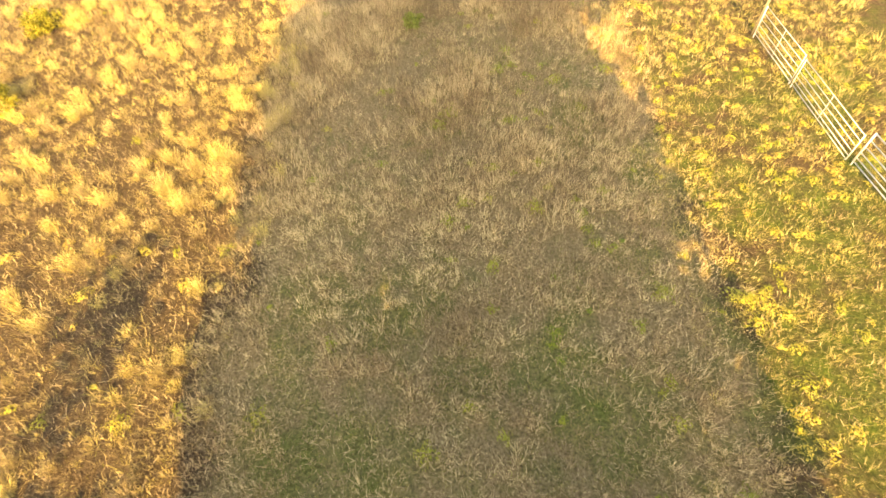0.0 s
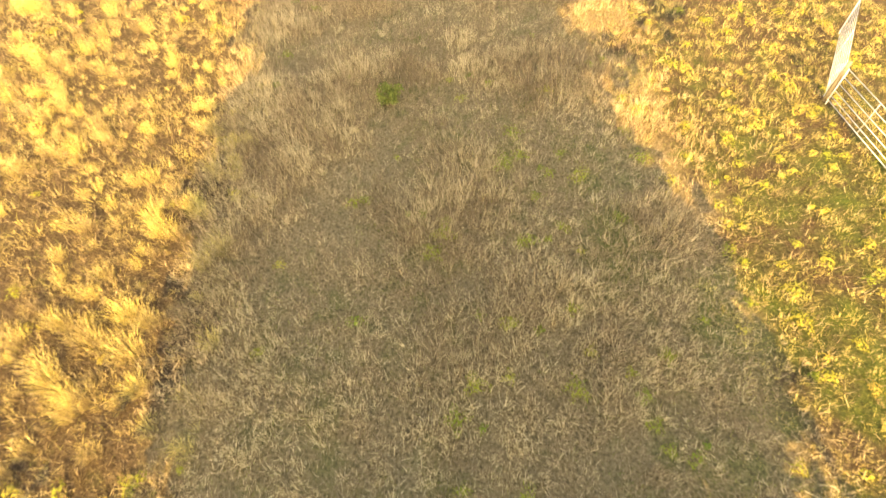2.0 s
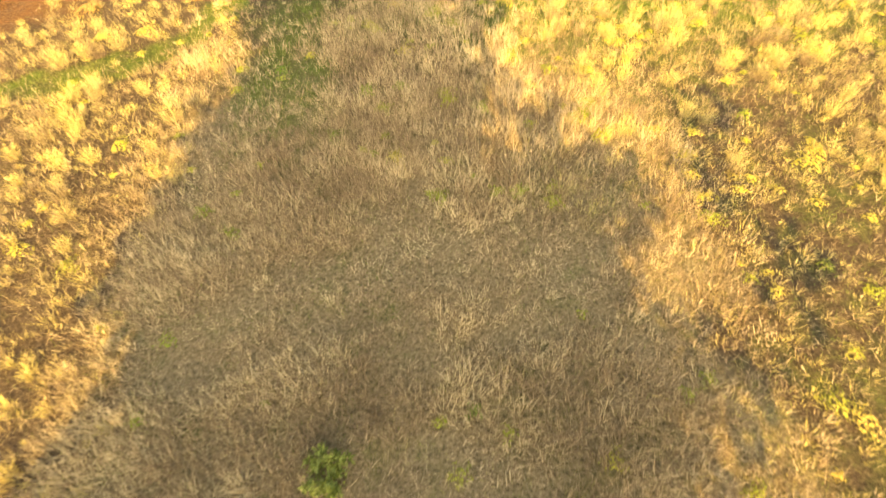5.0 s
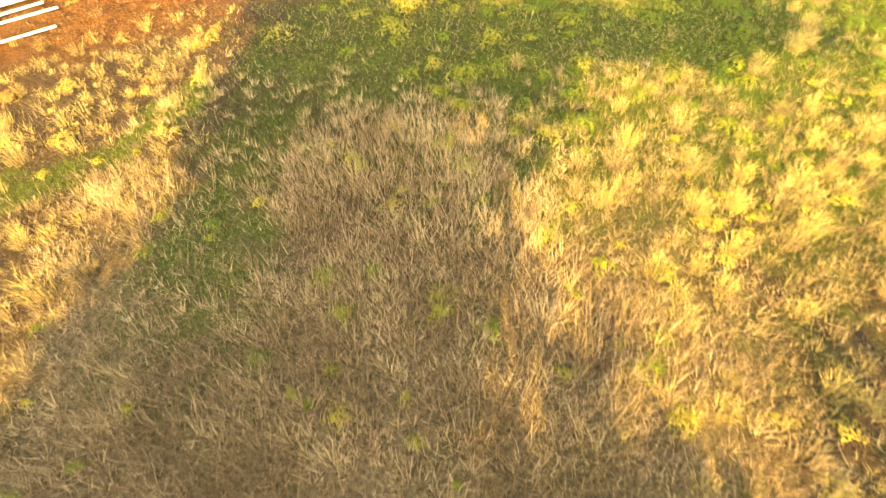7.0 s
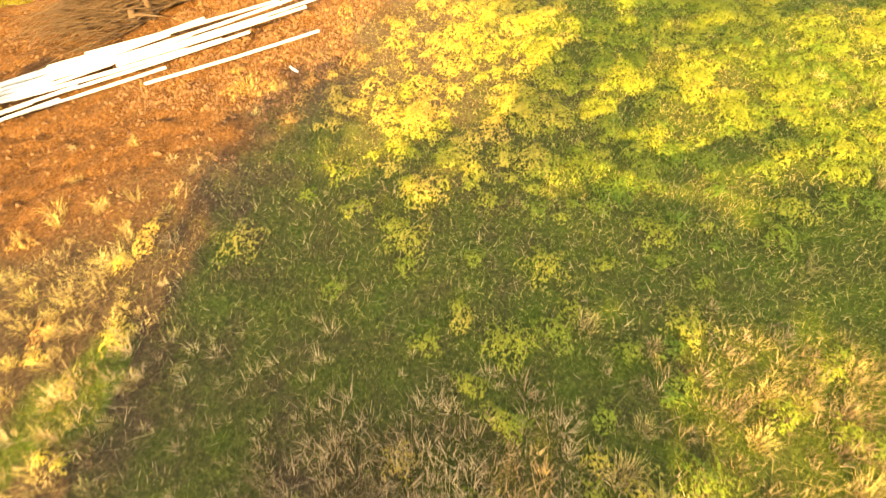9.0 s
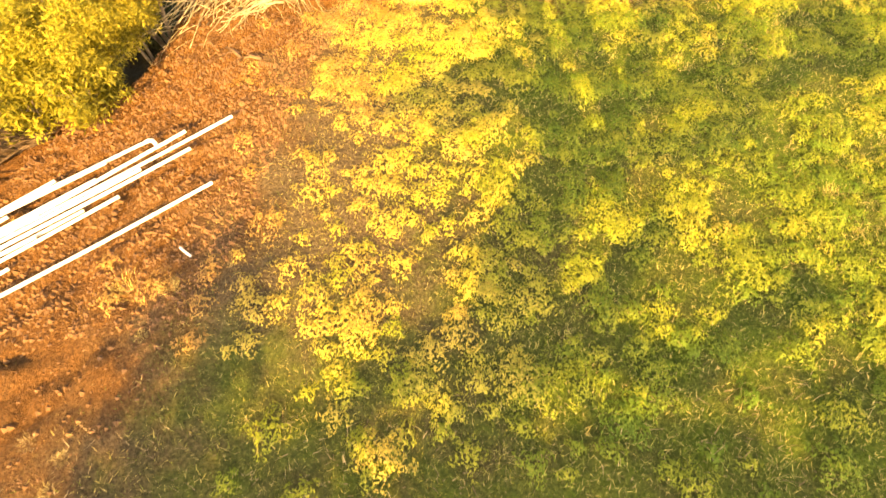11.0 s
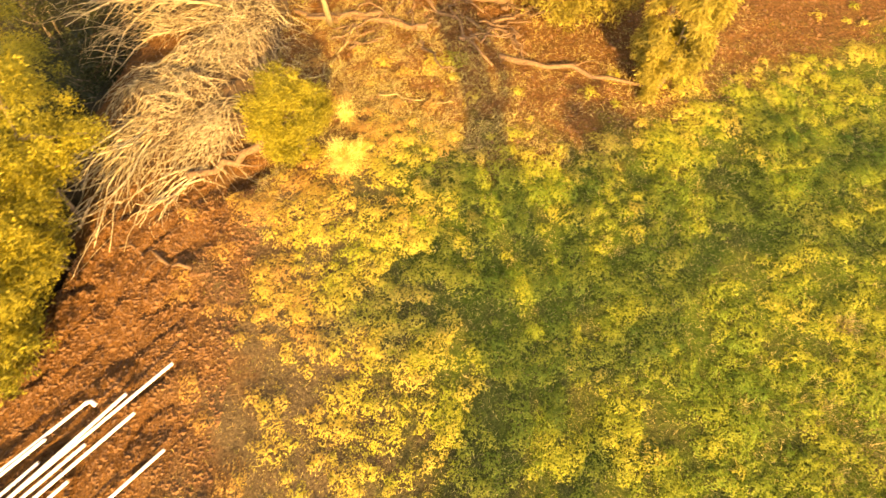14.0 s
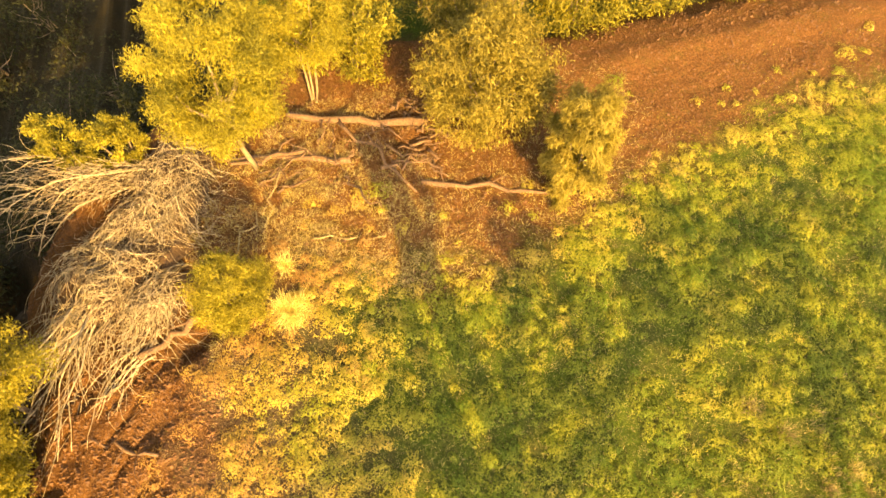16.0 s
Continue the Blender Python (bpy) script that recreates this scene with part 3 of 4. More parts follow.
# ---- pipes, gates, logs ----
def pipe(a, b, r=0.048, elbow=0):
    a, b = np.array(a, float), np.array(b, float)
    mid = (a + b) / 2
    d = (b - a) / np.linalg.norm(b - a)
    p = [a + d * 0.3, a + d * 0.004, a, a + d * 0.02] + [a + (b - a) * s for s in (0.25, 0.5, 0.75)] + [b - d * 0.02, b, b - d * 0.004, b - d * 0.3]
    sag = np.array([0, 0, 0, 0, 0.6, 1, 0.6, 0, 0, 0, 0])[:, None] * (0, 0, -0.03)
    root = thing("plastic_pipe", "long white plastic pipe lying on red earth", "pipe", mid, "pipes in the heap")
    part("tube", tube(np.array(p) + sag - mid, [r * 0.8, r * 0.8, r, r, r, r, r, r, r, r * 0.8, r * 0.8], 10), PIPE_WHITE, root)
    if elbow:
        q = [b - mid - d * 0.05, b - mid + d * 0.02, b - mid + d * 0.1 + (0.03, -0.03, -0.02), b - mid + d * 0.12 + (0.12, -0.16, -0.06)]
        part("elbow", tube(q, [r * 1.2, r * 1.25, r * 1.25, r * 1.2], 10), PIPE_WHITE, root)


def pipes():
    way = np.array((math.cos(radians(33.5)), math.sin(radians(33.5))))
    side = np.array((-way[1], way[0]))
    base = np.array((-4.62, 42.8))
    rows = [(0.0, 0.0, 5.4, 0.32, 0), (1.0, -1.95, 6.0, 0.4, 0), (1.1, -3.9, 5.9, 0.3, 0), (0.8, -4.7, 6.0, 0.25, 0), (1.15, 0.05, 6.0, 0.5, 0), (1.4, -1.2, 5.9, 0.5, 0),
            (1.52, 1.4, 6.0, 0.46, 0), (1.62, 0.2, 6.0, 0.56, 0), (2.28, -0.7, 6.0, 0.5, 1), (2.2, -1.8, 6.0, 0.4, 0), (2.45, -3.0, 6.0, 0.42, 0),
            (1.3, -2.8, 6.0, 0.3, 0), (1.5, -3.6, 6.0, 0.5, 0), (1.7, -3.2, 6.0, 0.36, 0), (1.95, -4.2, 6.0, 0.5, 0), (2.2, -4.8, 6.0, 0.34, 0), (2.6, -4.4, 6.0, 0.32, 0),
            (1.85, -2.2, 6.0, 0.32, 0), (1.6, -5.0, 6.0, 0.56, 0), (2.05, -5.6, 6.0, 0.44, 0), (2.4, -6.2, 6.0, 0.4, 0), (1.35, -6.0, 6.0, 0.4, 0), (2.75, -5.4, 6.0, 0.3, 0),
            (-0.5, -11.0, 6.0, 0.16, 0), (-1.14, -10.6, 6.0, 0.14, 0), (-2.4, -10.8, 6.0, 0.12, 0), (0.35, -7.6, 6.0, 0.3, 0), (0.6, -8.3, 6.0, 0.4, 0), (0.85, -7.1, 6.0, 0.36, 0),
            (1.1, -8.9, 6.0, 0.5, 0), (1.35, -7.7, 6.0, 0.42, 0), (1.6, -9.2, 6.0, 0.5, 0), (1.85, -8.0, 6.0, 0.4, 0), (0.1, -9.4, 6.0, 0.34, 0), (-0.15, -9.9, 6.0, 0.28, 0), (2.1, -8.7, 6.0, 0.4, 0)]
    for s, along, length, z, elbow in rows:
        tw = rng.normal(0, 0.02)
        e = base + side * s + way * along
        w = way + side * tw
        a = e - w * length
        ga = float(height(np.array([a[0]]), np.array([a[1]]))[0])
        gb = float(height(np.array([e[0]]), np.array([e[1]]))[0])
        pipe((*a, ga + z * 0.8 - 0.02), (*e, gb + z), 0.044, elbow)


pipes()
pipe((-5.12, 40.98, 0.1), (-4.82, 40.7, 0.12), 0.03)


def farm_gate(a, b, tall=1.15, mesh=False, label="galvanised steel farm gate standing in weeds", sag=0.0, stout=1.0):
    a, b = np.array(a, float), np.array(b, float)
    root = thing("farm_gate", label, "gate", (*a, 0), "gates of the fence")
    d = np.append(b - a, 0)
    n = np.linalg.norm(d)
    d /= n
    up = np.array((0, 0, 1.0))
    for s in (0.03, n / 2, n - 0.03):
        r = (0.012 if s == n / 2 else 0.022) * stout
        part("upright", tube([d * s + up * (0.12 - sag * s / n), d * s + up * (0.12 + tall - sag * s / n)], r, 8), GATE_STEEL, root)
    bars = 9 if mesh else 6
    for k in range(bars):
        z = 0.14 + (tall - 0.04) * (k / (bars - 1)) ** (1.0 if mesh else 1.2)
        part("rail", tube([d * 0.03 + up * z, d * (n - 0.03) + up * (z - sag)], (0.011 if mesh else 0.0125) * stout, 8), GATE_STEEL, root)
    for s in (0.05, n - 0.05):
        part("foot", tube([d * s + up * -0.1, d * s + up * (0.14 - sag * s / n)], 0.02, 8), GATE_STEEL, root)


def gate_post(x, y, tall, r, mat):
    root = thing("gate_post", "pale weathered post between the farm gates", "post", (x, y, 0))
    part("shaft", tube([(0, 0, -0.2), (0, 0, tall * 0.5), (0.01, 0, tall)], [r, r, r * 0.95], 10), mat, root)
    part("cap", tube([(0.01, 0, tall), (0.01, 0, tall + 0.02)], [r * 1.1, r * 1.05], 10), mat, root)


farm_gate((12.02, 12.1), (12.18, 8.95))
farm_gate((12.185, 8.89), (12.48, 5.1), 1.05, sag=0.12)
farm_gate((12.54, 4.95), (13.0, 1.2), 1.2, stout=1.5)
farm_gate((12.1, 12.35), (14.3, 15.6), 1.15, True, "pale steel mesh gate leaning at the fence corner")
gate_post(12.04, 12.22, 1.4, 0.06, PALE_BARK)


def log(a, b, r0, r1, mat, label, bend=0.08, stubs=2, name="log"):
    a, b = np.array(a, float), np.array(b, float)
    mid = (a + b) / 2
    s = np.linspace(0, 1, 9)[:, None]
    p = a + (b - a) * s + np.c_[rng.normal(0, bend, 9), rng.normal(0, bend, 9), rng.normal(0, bend * 0.4, 9)] * np.sin(s * 3.14)
    gz = height(p[:, 0], p[:, 1])
    r = np.linspace(r0, r1, 9) * rng.uniform(0.9, 1.1, 9)
    p[:, 2] += gz + r * 0.7
    root = thing(name, label, "log", (mid[0], mid[1], 0))
    off = np.array((mid[0], mid[1], 0))
    part("stem", tube(p - off, r, 9), mat, root)
    for _ in range(stubs):
        i = rng.integers(2, 8)
        q, rr = bough(p[i] - off, (*rng.normal(0, 1, 2), 0.5), rng.uniform(0.5, 1.3), r[i] * 0.4, 0.4, 0.0, 5)
        part("branch", tube(q, rr, 5), mat, root)


log((6.9, 53.7, 0), (11.5, 51.3, 0), 0.11, 0.06, RED_LOG, "long thin fallen log lying on bare red earth")
log((3.0, 58.4, 0.2), (8.1, 56.1, 0.1), 0.12, 0.17, RED_LOG, "thick fallen log lying across the red bank", 0.06)
log((0.0, 57.5, 0.05), (4.7, 55.6, 0), 0.09, 0.13, RED_LOG, "broken log half buried in red earth")
log((-3.95, 50.75, 0.12), (-1.2, 51.75, 0.15), 0.1, 0.15, RED_LOG, "short muddy log beside a dug hole")
log((0.9, 54.0, 0), (2.1, 55.9, 0.3), 0.035, 0.02, DEAD_WOOD, "thin fallen branch across the logs", 0.08, 3, "fallen_branch")
log((4.8, 57.5, 0.2), (6.6, 53.4, 0), 0.08, 0.05, RED_LOG, "crooked fallen branch on red earth", 0.2, 5, "fallen_branch")
log((6.2, 55.8, 0.1), (8.0, 53.6, 0), 0.06, 0.03, RED_LOG, "crooked fallen branch on red earth", 0.2, 4, "fallen_branch")
log((2.4, 52.9, 0.05), (4.8, 52.0, 0), 0.035, 0.02, DEAD_WOOD, "thin dry stick on red earth", 0.1, 3, "fallen_branch")
log((-3.9, 47.6, 0.0), (-6.0, 48.8, 0), 0.06, 0.04, RED_LOG, "crooked root in the bare red earth", 0.2, 3, "fallen_branch")
log((-0.4, 53.2, 0.1), (1.2, 54.8, 0.2), 0.035, 0.02, DEAD_WOOD, "thin fallen branch beside the hole", 0.15, 4, "fallen_branch")


for k in range(24):
    x, y, a, n = rng.uniform(0.8, 7.8), rng.uniform(54.6, 57.6), rng.normal(-0.45, 0.7), rng.uniform(0.9, 2.2)
    log((x, y, 0.05), (x + n * math.cos(a), y + n * math.sin(a), rng.uniform(0.1, 0.45)), rng.uniform(0.035, 0.08), 0.025, RED_LOG, "broken muddy branch among the fallen logs", 0.14, 4, "fallen_branch")
log((0.4, 57.1, 0.05), (3.2, 56.5, 0.1), 0.07, 0.1, RED_LOG, "muddy log beside the young tree", 0.07)


def dead_tree(name, label, at, heading, reach, fan, limbs, twigs, lift=0.5, mat=None, whip=(1.0, 2.6), thick=(0.03, 0.06), bend=0.68, under=None, fine_r=(0.009, 0.022)):
    """A felled dry tree: limbs that fan out from its butt, with a mass of long bare twigs."""
    x, y = at
    z = float(height(np.array([x]), np.array([y]))[0])
    root = thing(name, label, "dead tree", (x, y, z))
    h = radians(heading)
    ends = []
    for k in range(limbs):
        a = h + rng.uniform(-1.7, 1.7) * fan
        q, r = bough((rng.normal(0, 0.25), rng.normal(0, 0.25), 0.15), (math.cos(a), math.sin(a), rng.uniform(0.05, lift)), reach * rng.uniform(0.7, 1.05), rng.uniform(*thick), 0.3, -0.07, 8)
        q[:, 2] = np.maximum(q[:, 2], np.maximum(height(q[:, 0] + x, q[:, 1] + y) - z, -1.2) + 0.06)
        part("limb", tube(q, r, 6), mat or DEAD_WOOD, root)
        ends.append((q, a))
    fine = []
    for k in range(twigs):
        q, a = ends[rng.integers(limbs)]
        i = rng.integers(1, 8)
        a = a + rng.normal(0, 0.7 * bend)
        p, r = bough(q[i] + rng.normal(0, 0.08, 3), (math.cos(a), math.sin(a), rng.uniform(0.0, 0.75)), rng.uniform(*whip), rng.uniform(*fine_r) * (0.7 if under and k < twigs * 2 // 5 else 1), bend, -0.12 if not under or k > twigs * 2 // 5 else -0.3, 7)
        fine.append(tube(p, r, 3))
    # With under given, two fifths of the twigs get its dark colour as shade.
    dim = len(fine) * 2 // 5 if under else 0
    for own, look_of, words in ((fine[dim:], mat or DEAD_WOOD, "tangle of fine bare twigs"), (fine[:dim], under, "dark twigs underneath, coloured as shade for depth")):
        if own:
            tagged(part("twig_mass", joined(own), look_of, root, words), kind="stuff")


def brush_mound(label, at, heading, half, tall, strands, drape=0.0, seed=131):
    """Cut dry brush heaped in one direction: a dark hump that paints the shaded gaps, with long pale strands combed
    over it.
    """
    x0, y0 = at
    z0 = float(height(np.array([x0]), np.array([y0]))[0])
    root = thing("brush_pile", label, "brush pile", (x0, y0, z0))
    h = radians(heading)
    ch, sh = math.cos(h), math.sin(h)

    def top(x, y):
        u, v = (x * ch + y * sh) / half[0], (y * ch - x * sh) / half[1]
        v = v + 0.25 * np.sin(2.2 * u + seed)
        q = np.sqrt(u * u + v * v)
        lump = 0.72 + 1.5 * (fbm(x * ch + y * sh, 1.6 * (y * ch - x * sh), 1.2, seed) - 0.5)
        dome = tall * lump * np.sqrt(np.clip(1.15 - q * q, 0, 1.15)) - 1.3 * np.clip(q - 1.05, 0, 2)
        return np.maximum(dome, np.maximum(height(x + x0, y + y0) - z0, -1.6) + 0.02), q

    g = np.linspace(-1.15, 1.15, 49)
    U, V = [a.ravel() for a in np.meshgrid(g, g)]
    x, y = U * half[0] * ch - V * half[1] * sh, U * half[0] * sh + V * half[1] * ch
    z, q = top(x, y)
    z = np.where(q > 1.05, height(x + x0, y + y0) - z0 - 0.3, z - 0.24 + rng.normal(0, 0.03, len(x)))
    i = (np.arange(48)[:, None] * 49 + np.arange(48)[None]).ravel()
    part("shade_core", (np.c_[x, y, z], np.c_[i, i + 1, i + 50, i + 49]), STICKS, root, "dark hump painted as the shade between the twigs")
    fine, dim, k = [], [], 0
    while k < strands:
        u, v = rng.uniform(-1.1, 0.95), rng.uniform(-1.05, 1.05)
        px, py = u * half[0] * ch - v * half[1] * sh, u * half[0] * sh + v * half[1] * ch
        if u * u + v * v > 1.1 or rng.uniform() > 0.05 + 0.95 * smooth(fbm(np.array([px * ch + py * sh]), np.array([2 * (py * ch - px * sh)]), 1.0, seed + 3)[0], 0.45, 0.58):
            continue
        k += 1
        steps, length = 8, rng.uniform(0.9, 2.6)
        a = h + 2.2 * (fbm(np.array([px]), np.array([py]), 1.1, seed + 5)[0] - 0.5) + rng.normal(0, 0.38) - drape * v
        curl, wave, rise, lift = rng.normal(0, 0.16), rng.uniform(0, 6.28), rng.uniform(0.0, 0.2), rng.uniform(0.0, 0.5) ** 1.3
        xs, ys = [px], [py]
        for e in range(steps):
            a += curl + 0.42 * math.sin(1.3 * e + wave) + rng.normal(0, 0.12)
            xs.append(xs[-1] + math.cos(a) * length / steps)
            ys.append(ys[-1] + math.sin(a) * length / steps)
        xs, ys = np.array(xs), np.array(ys)
        zs = top(xs, ys)[0]
        zs = np.convolve(np.r_[zs[0], zs, zs[-1]], [0.25, 0.5, 0.25], "valid") + rise + lift * np.sin(np.linspace(0, 3.1, steps + 1))
        # Dull strands lie lower, their dark colour painting shade between the pale ones.
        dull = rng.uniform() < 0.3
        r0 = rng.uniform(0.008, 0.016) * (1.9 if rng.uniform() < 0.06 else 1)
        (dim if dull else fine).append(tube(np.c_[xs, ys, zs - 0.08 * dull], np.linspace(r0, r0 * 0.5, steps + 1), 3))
    tagged(part("twig_mass", joined(fine), PALE_TWIG, root, "long pale bare twigs combed one way"), kind="stuff")
    tagged(part("twig_mass", joined(dim), STICKS, root, "dark twigs between, coloured as shaded gaps"), kind="stuff")


brush_mound("mound of pale dry cut branches at the gully edge", (-3.6, 54.7), 225, (3.3, 1.55), 1.25, 900, 0.35)
brush_mound("mound of pale dry branches beneath the young tree", (-1.6, 57.0), 235, (2.0, 1.3), 0.95, 300, 0.2, 141)
brush_mound("small mound of pale dry brushwood beside a log", (-2.8, 52.55), 215, (1.35, 0.65), 0.7, 300, 0.4, 151)
dead_tree("dead_branch", "dry brushwood pointing out over the gully", (-1.4, 57.6), 176, 6.2, 0.07, 10, 560, 0.45, PALE_TWIG, (1.0, 2.4), (0.02, 0.05), 0.45, STICKS)
dead_tree("dead_branch", "long pale bare branches hanging over the gully edge", (-4.6, 53.6), 232, 5.4, 0.14, 15, 90, 0.35, PALE_TWIG, (1.4, 2.8), (0.028, 0.05), 0.3, None, (0.012, 0.024))
dead_tree("dead_branch", "pale bent roots at the earth bank", (-3.4, 51.2), 215, 2.8, 0.3, 9, 26, 0.3, PALE_TWIG, (0.8, 1.5), (0.025, 0.045))
dead_tree("root_heap", "heap of dark red roots and sticks on the bank", (13.6, 57.2), 200, 1.7, 0.9, 16, 160, 0.7, RED_LOG, (0.5, 1.2), (0.03, 0.06), 0.7, STICKS)
dead_tree("brush_heap", "heap of cut brown sticks behind the pipes", (-9.6, 45.2), 205, 4.6, 0.1, 30, 700, 0.4, STICKS, (1.6, 3.0), (0.02, 0.045), 0.16)
tree("gully_bush", "small bright bush growing among dead branches", (-3.0, 58.4), 2.8, 0.9, 2, (0.14, 0.05), 6000, 40, 0.2, TREE_LEAF, category="bush")
tree("gully_bush", "small bright bush growing among dead branches", (-4.5, 58.6), 3.4, 0.8, 2, (0.14, 0.05), 6000, 40, 0.2, TREE_LEAF, category="bush")
tree("field_shrub", "thin yellow-green shrub growing beside the pipes", (-13.0, 37.7), 1.9, 0.8, 3, (0.1, 0.04), 3500, 40, 0.1, TREE_LEAF, category="shrub", single=True)


def stump(x, y, tall, r, arms):
    z = float(height(np.array([x]), np.array([y]))[0])
    root = thing("tree_stump", "grey-brown broken tree stump beside the brush heap", "stump", (x, y, z))
    part("trunk", tube([(0, 0, -0.2), (0.02, 0.02, tall * 0.5), (0.05, 0.06, tall)], [r * 1.3, r, r * 0.8], 9), STICKS, root)
    for k in range(arms):
        a = rng.uniform(0, 6.28)
        q, rr = bough((0.03, 0.04, tall * rng.uniform(0.6, 0.95)), (math.cos(a), math.sin(a), 0.3), rng.uniform(0.8, 1.8), r * 0.5, 0.3, 0.0)
        part("branch", tube(q, rr, 6), STICKS, root)


stump(-10.8, 44.0, 1.1, 0.11, 3)
stump(-11.2, 43.5, 0.6, 0.13, 1)
tree("green_shrub", "small round green shrub in dry grass", (-1.8, 14.0), 0.55, 0.42, 3, (0.09, 0.05), 1500, 24, 0.05, SHRUB_LEAF, droop=0.0, category="shrub")
tree("field_shrub", "low yellow-green shrub at the field edge", (-18.2, 15.2), 1.0, 0.8, 3, (0.1, 0.05), 3000, 40, 0.05, TREE_LEAF, category="shrub")
tree("field_shrub", "low yellow-green shrub at the field edge", (-17.6, 9.6), 1.0, 0.8, 3, (0.1, 0.05), 3000, 40, 0.05, TREE_LEAF, category="shrub")


# ---- clods and stones ----
def clods(n=30000):
    lump = np.array([(1, 0, -0.4), (0, 1, -0.4), (-1, 0, -0.4), (0, -1, -0.4), (0, 0, 0.8)])
    tri = np.array([(0, 1, 4), (1, 2, 4), (2, 3, 4), (3, 0, 4)])
    x, y = rng.uniform(-16, 30, 6 * n), rng.uniform(34, 61, 6 * n)
    near = rng.uniform(0, 1, len(x)) < 0.3
    x, y = np.where(near, rng.uniform(-10, 0, len(x)), x), np.where(near, rng.uniform(39, 51, len(x)), y)
    keep = (away(x, y, BARE) > -0.9) & (away(x, y, EDGE) < 1.0)
    x, y = x[keep][:n], y[keep][:n]
    n = len(x)
    s = 0.018 + 0.06 * rng.uniform(0, 1, n) ** 3
    v = lump[None] * rng.uniform(0.5, 1.5, (n, 5, 3)) * s[:, None, None]
    v += np.stack([x, y, height(x, y) + s * 0.2], 1)[:, None]
    f = tri[None] + np.arange(n)[:, None, None] * 5
    return tagged(mesh_object("earth_clods", v.reshape(-1, 3), f.reshape(-1, 3), STONE), "scattered clods and stones of red earth", "clods", kind="stuff")


clods()


# ---- grass and weeds ----
def scatter(n, box, density):
    x, y = rng.uniform(box[0], box[1], n), rng.uniform(box[2], box[3], n)
    keep = (rng.uniform(0, 1, n) < density(x, y)) & seen(x, y)
    return x[keep], y[keep]


def spaced(pitch, box, density):
    """Places about a pitch apart, thinned by the density."""
    x, y = [g.ravel() for g in np.meshgrid(np.arange(box[0], box[1], pitch), np.arange(box[2], box[3], pitch))]
    x, y = x + rng.uniform(-0.48, 0.48, len(x)) * pitch, y + rng.uniform(-0.48, 0.48, len(y)) * pitch
    keep = (rng.uniform(0, 1, len(x)) < density(x, y)) & seen(x, y)
    return x[keep], y[keep]


def cover(x, y):
    """1 on the field, 0 on bare earth and beyond."""
    return 1 - smooth(away(x, y, BARE) + 1.6 * (fbm(x, y, 2.4, 3) - 0.5), -2.0, 0.9)


def tussock_map(x, y):
    """Where the big dry tussocks stand: along the left, and across the middle to the right."""
    left = smooth(-x, 5.4, 7.4) * smooth(33 - y - 0.35 * np.clip(-x - 7, 0, 9), 0, 6) * (0.45 + 0.55 * smooth(y, -1.5, 3))
    across = smooth(y, 18, 22) * smooth(33.5 - y, 0, 5) * smooth(x, 1.0, 4.5)
    far = 0.3 * smooth(x, 8, 12) * smooth(y, 30, 34) * smooth(44 - y, 0, 7)
    patch = smooth(fbm(x, y, 3.2, 11), 0.3, 0.62)
    return np.clip(np.maximum(np.maximum(left, across), far) * (0.3 + 0.7 * patch) - 0.95 * ditch(x, y), 0, 1)


def rough_map(x, y):
    """How tall and thick the dry standing grass of the middle strip is."""
    strip = smooth(8.4 - np.abs(x), 0, 2.0) * smooth(34 - y, 0, 6)
    tall = 0.6 + 0.4 * smooth(y, 3, 9)
    v = strip * tall * (0.15 + 1.1 * smooth(fbm(x, y, 2.6, 21), 0.32, 0.62)) + 0.9 * strip * smooth(y, 19, 23) * smooth(31 - y, 0, 5) * smooth(x, -3.4, -0.8) * smooth(4.5 - x, 0, 2)
    return np.clip(v * (1 - 0.6 * green_patch(x, y)), 0, 1)


BOX = (-24, 34, -9, 60)


def seen(x, y):
    """The stretch of field that lies along the way."""
    edge = 4.0 * (fbm(x, y, 4.0, 7) - 0.5)
    return (x + edge < 17 + 17 * smooth(y, 18, 40)) & (x + edge > -24 + 8 * smooth(y, 30, 36))


def bunch(cx, cy, size, k, root, tall, wide, lean, hue, spread=0.09, bent=True):
    """Bunches of blades: k blades in each, fanned out from a tight foot."""
    i = np.repeat(np.arange(len(cx)), k)
    n = len(i)
    o = rng.uniform(0, 6.28, n)
    f = rng.uniform(0, 1, n) ** 0.6
    rad = f * root * size[i]
    x, y = cx[i] + rad * np.cos(o), cy[i] + rad * np.sin(o)
    h = rng.uniform(tall[0], tall[1], n) * size[i] * (1.08 - 0.35 * f)
    return blades(x, y, height(x, y), h, rng.uniform(*wide, n), lean[0] + (lean[1] - lean[0]) * f * rng.uniform(0.5, 1.0, n), np.clip(hue[i] + rng.normal(0, spread, n), 0, 1), bent, o + rng.normal(0, 0.5, n))


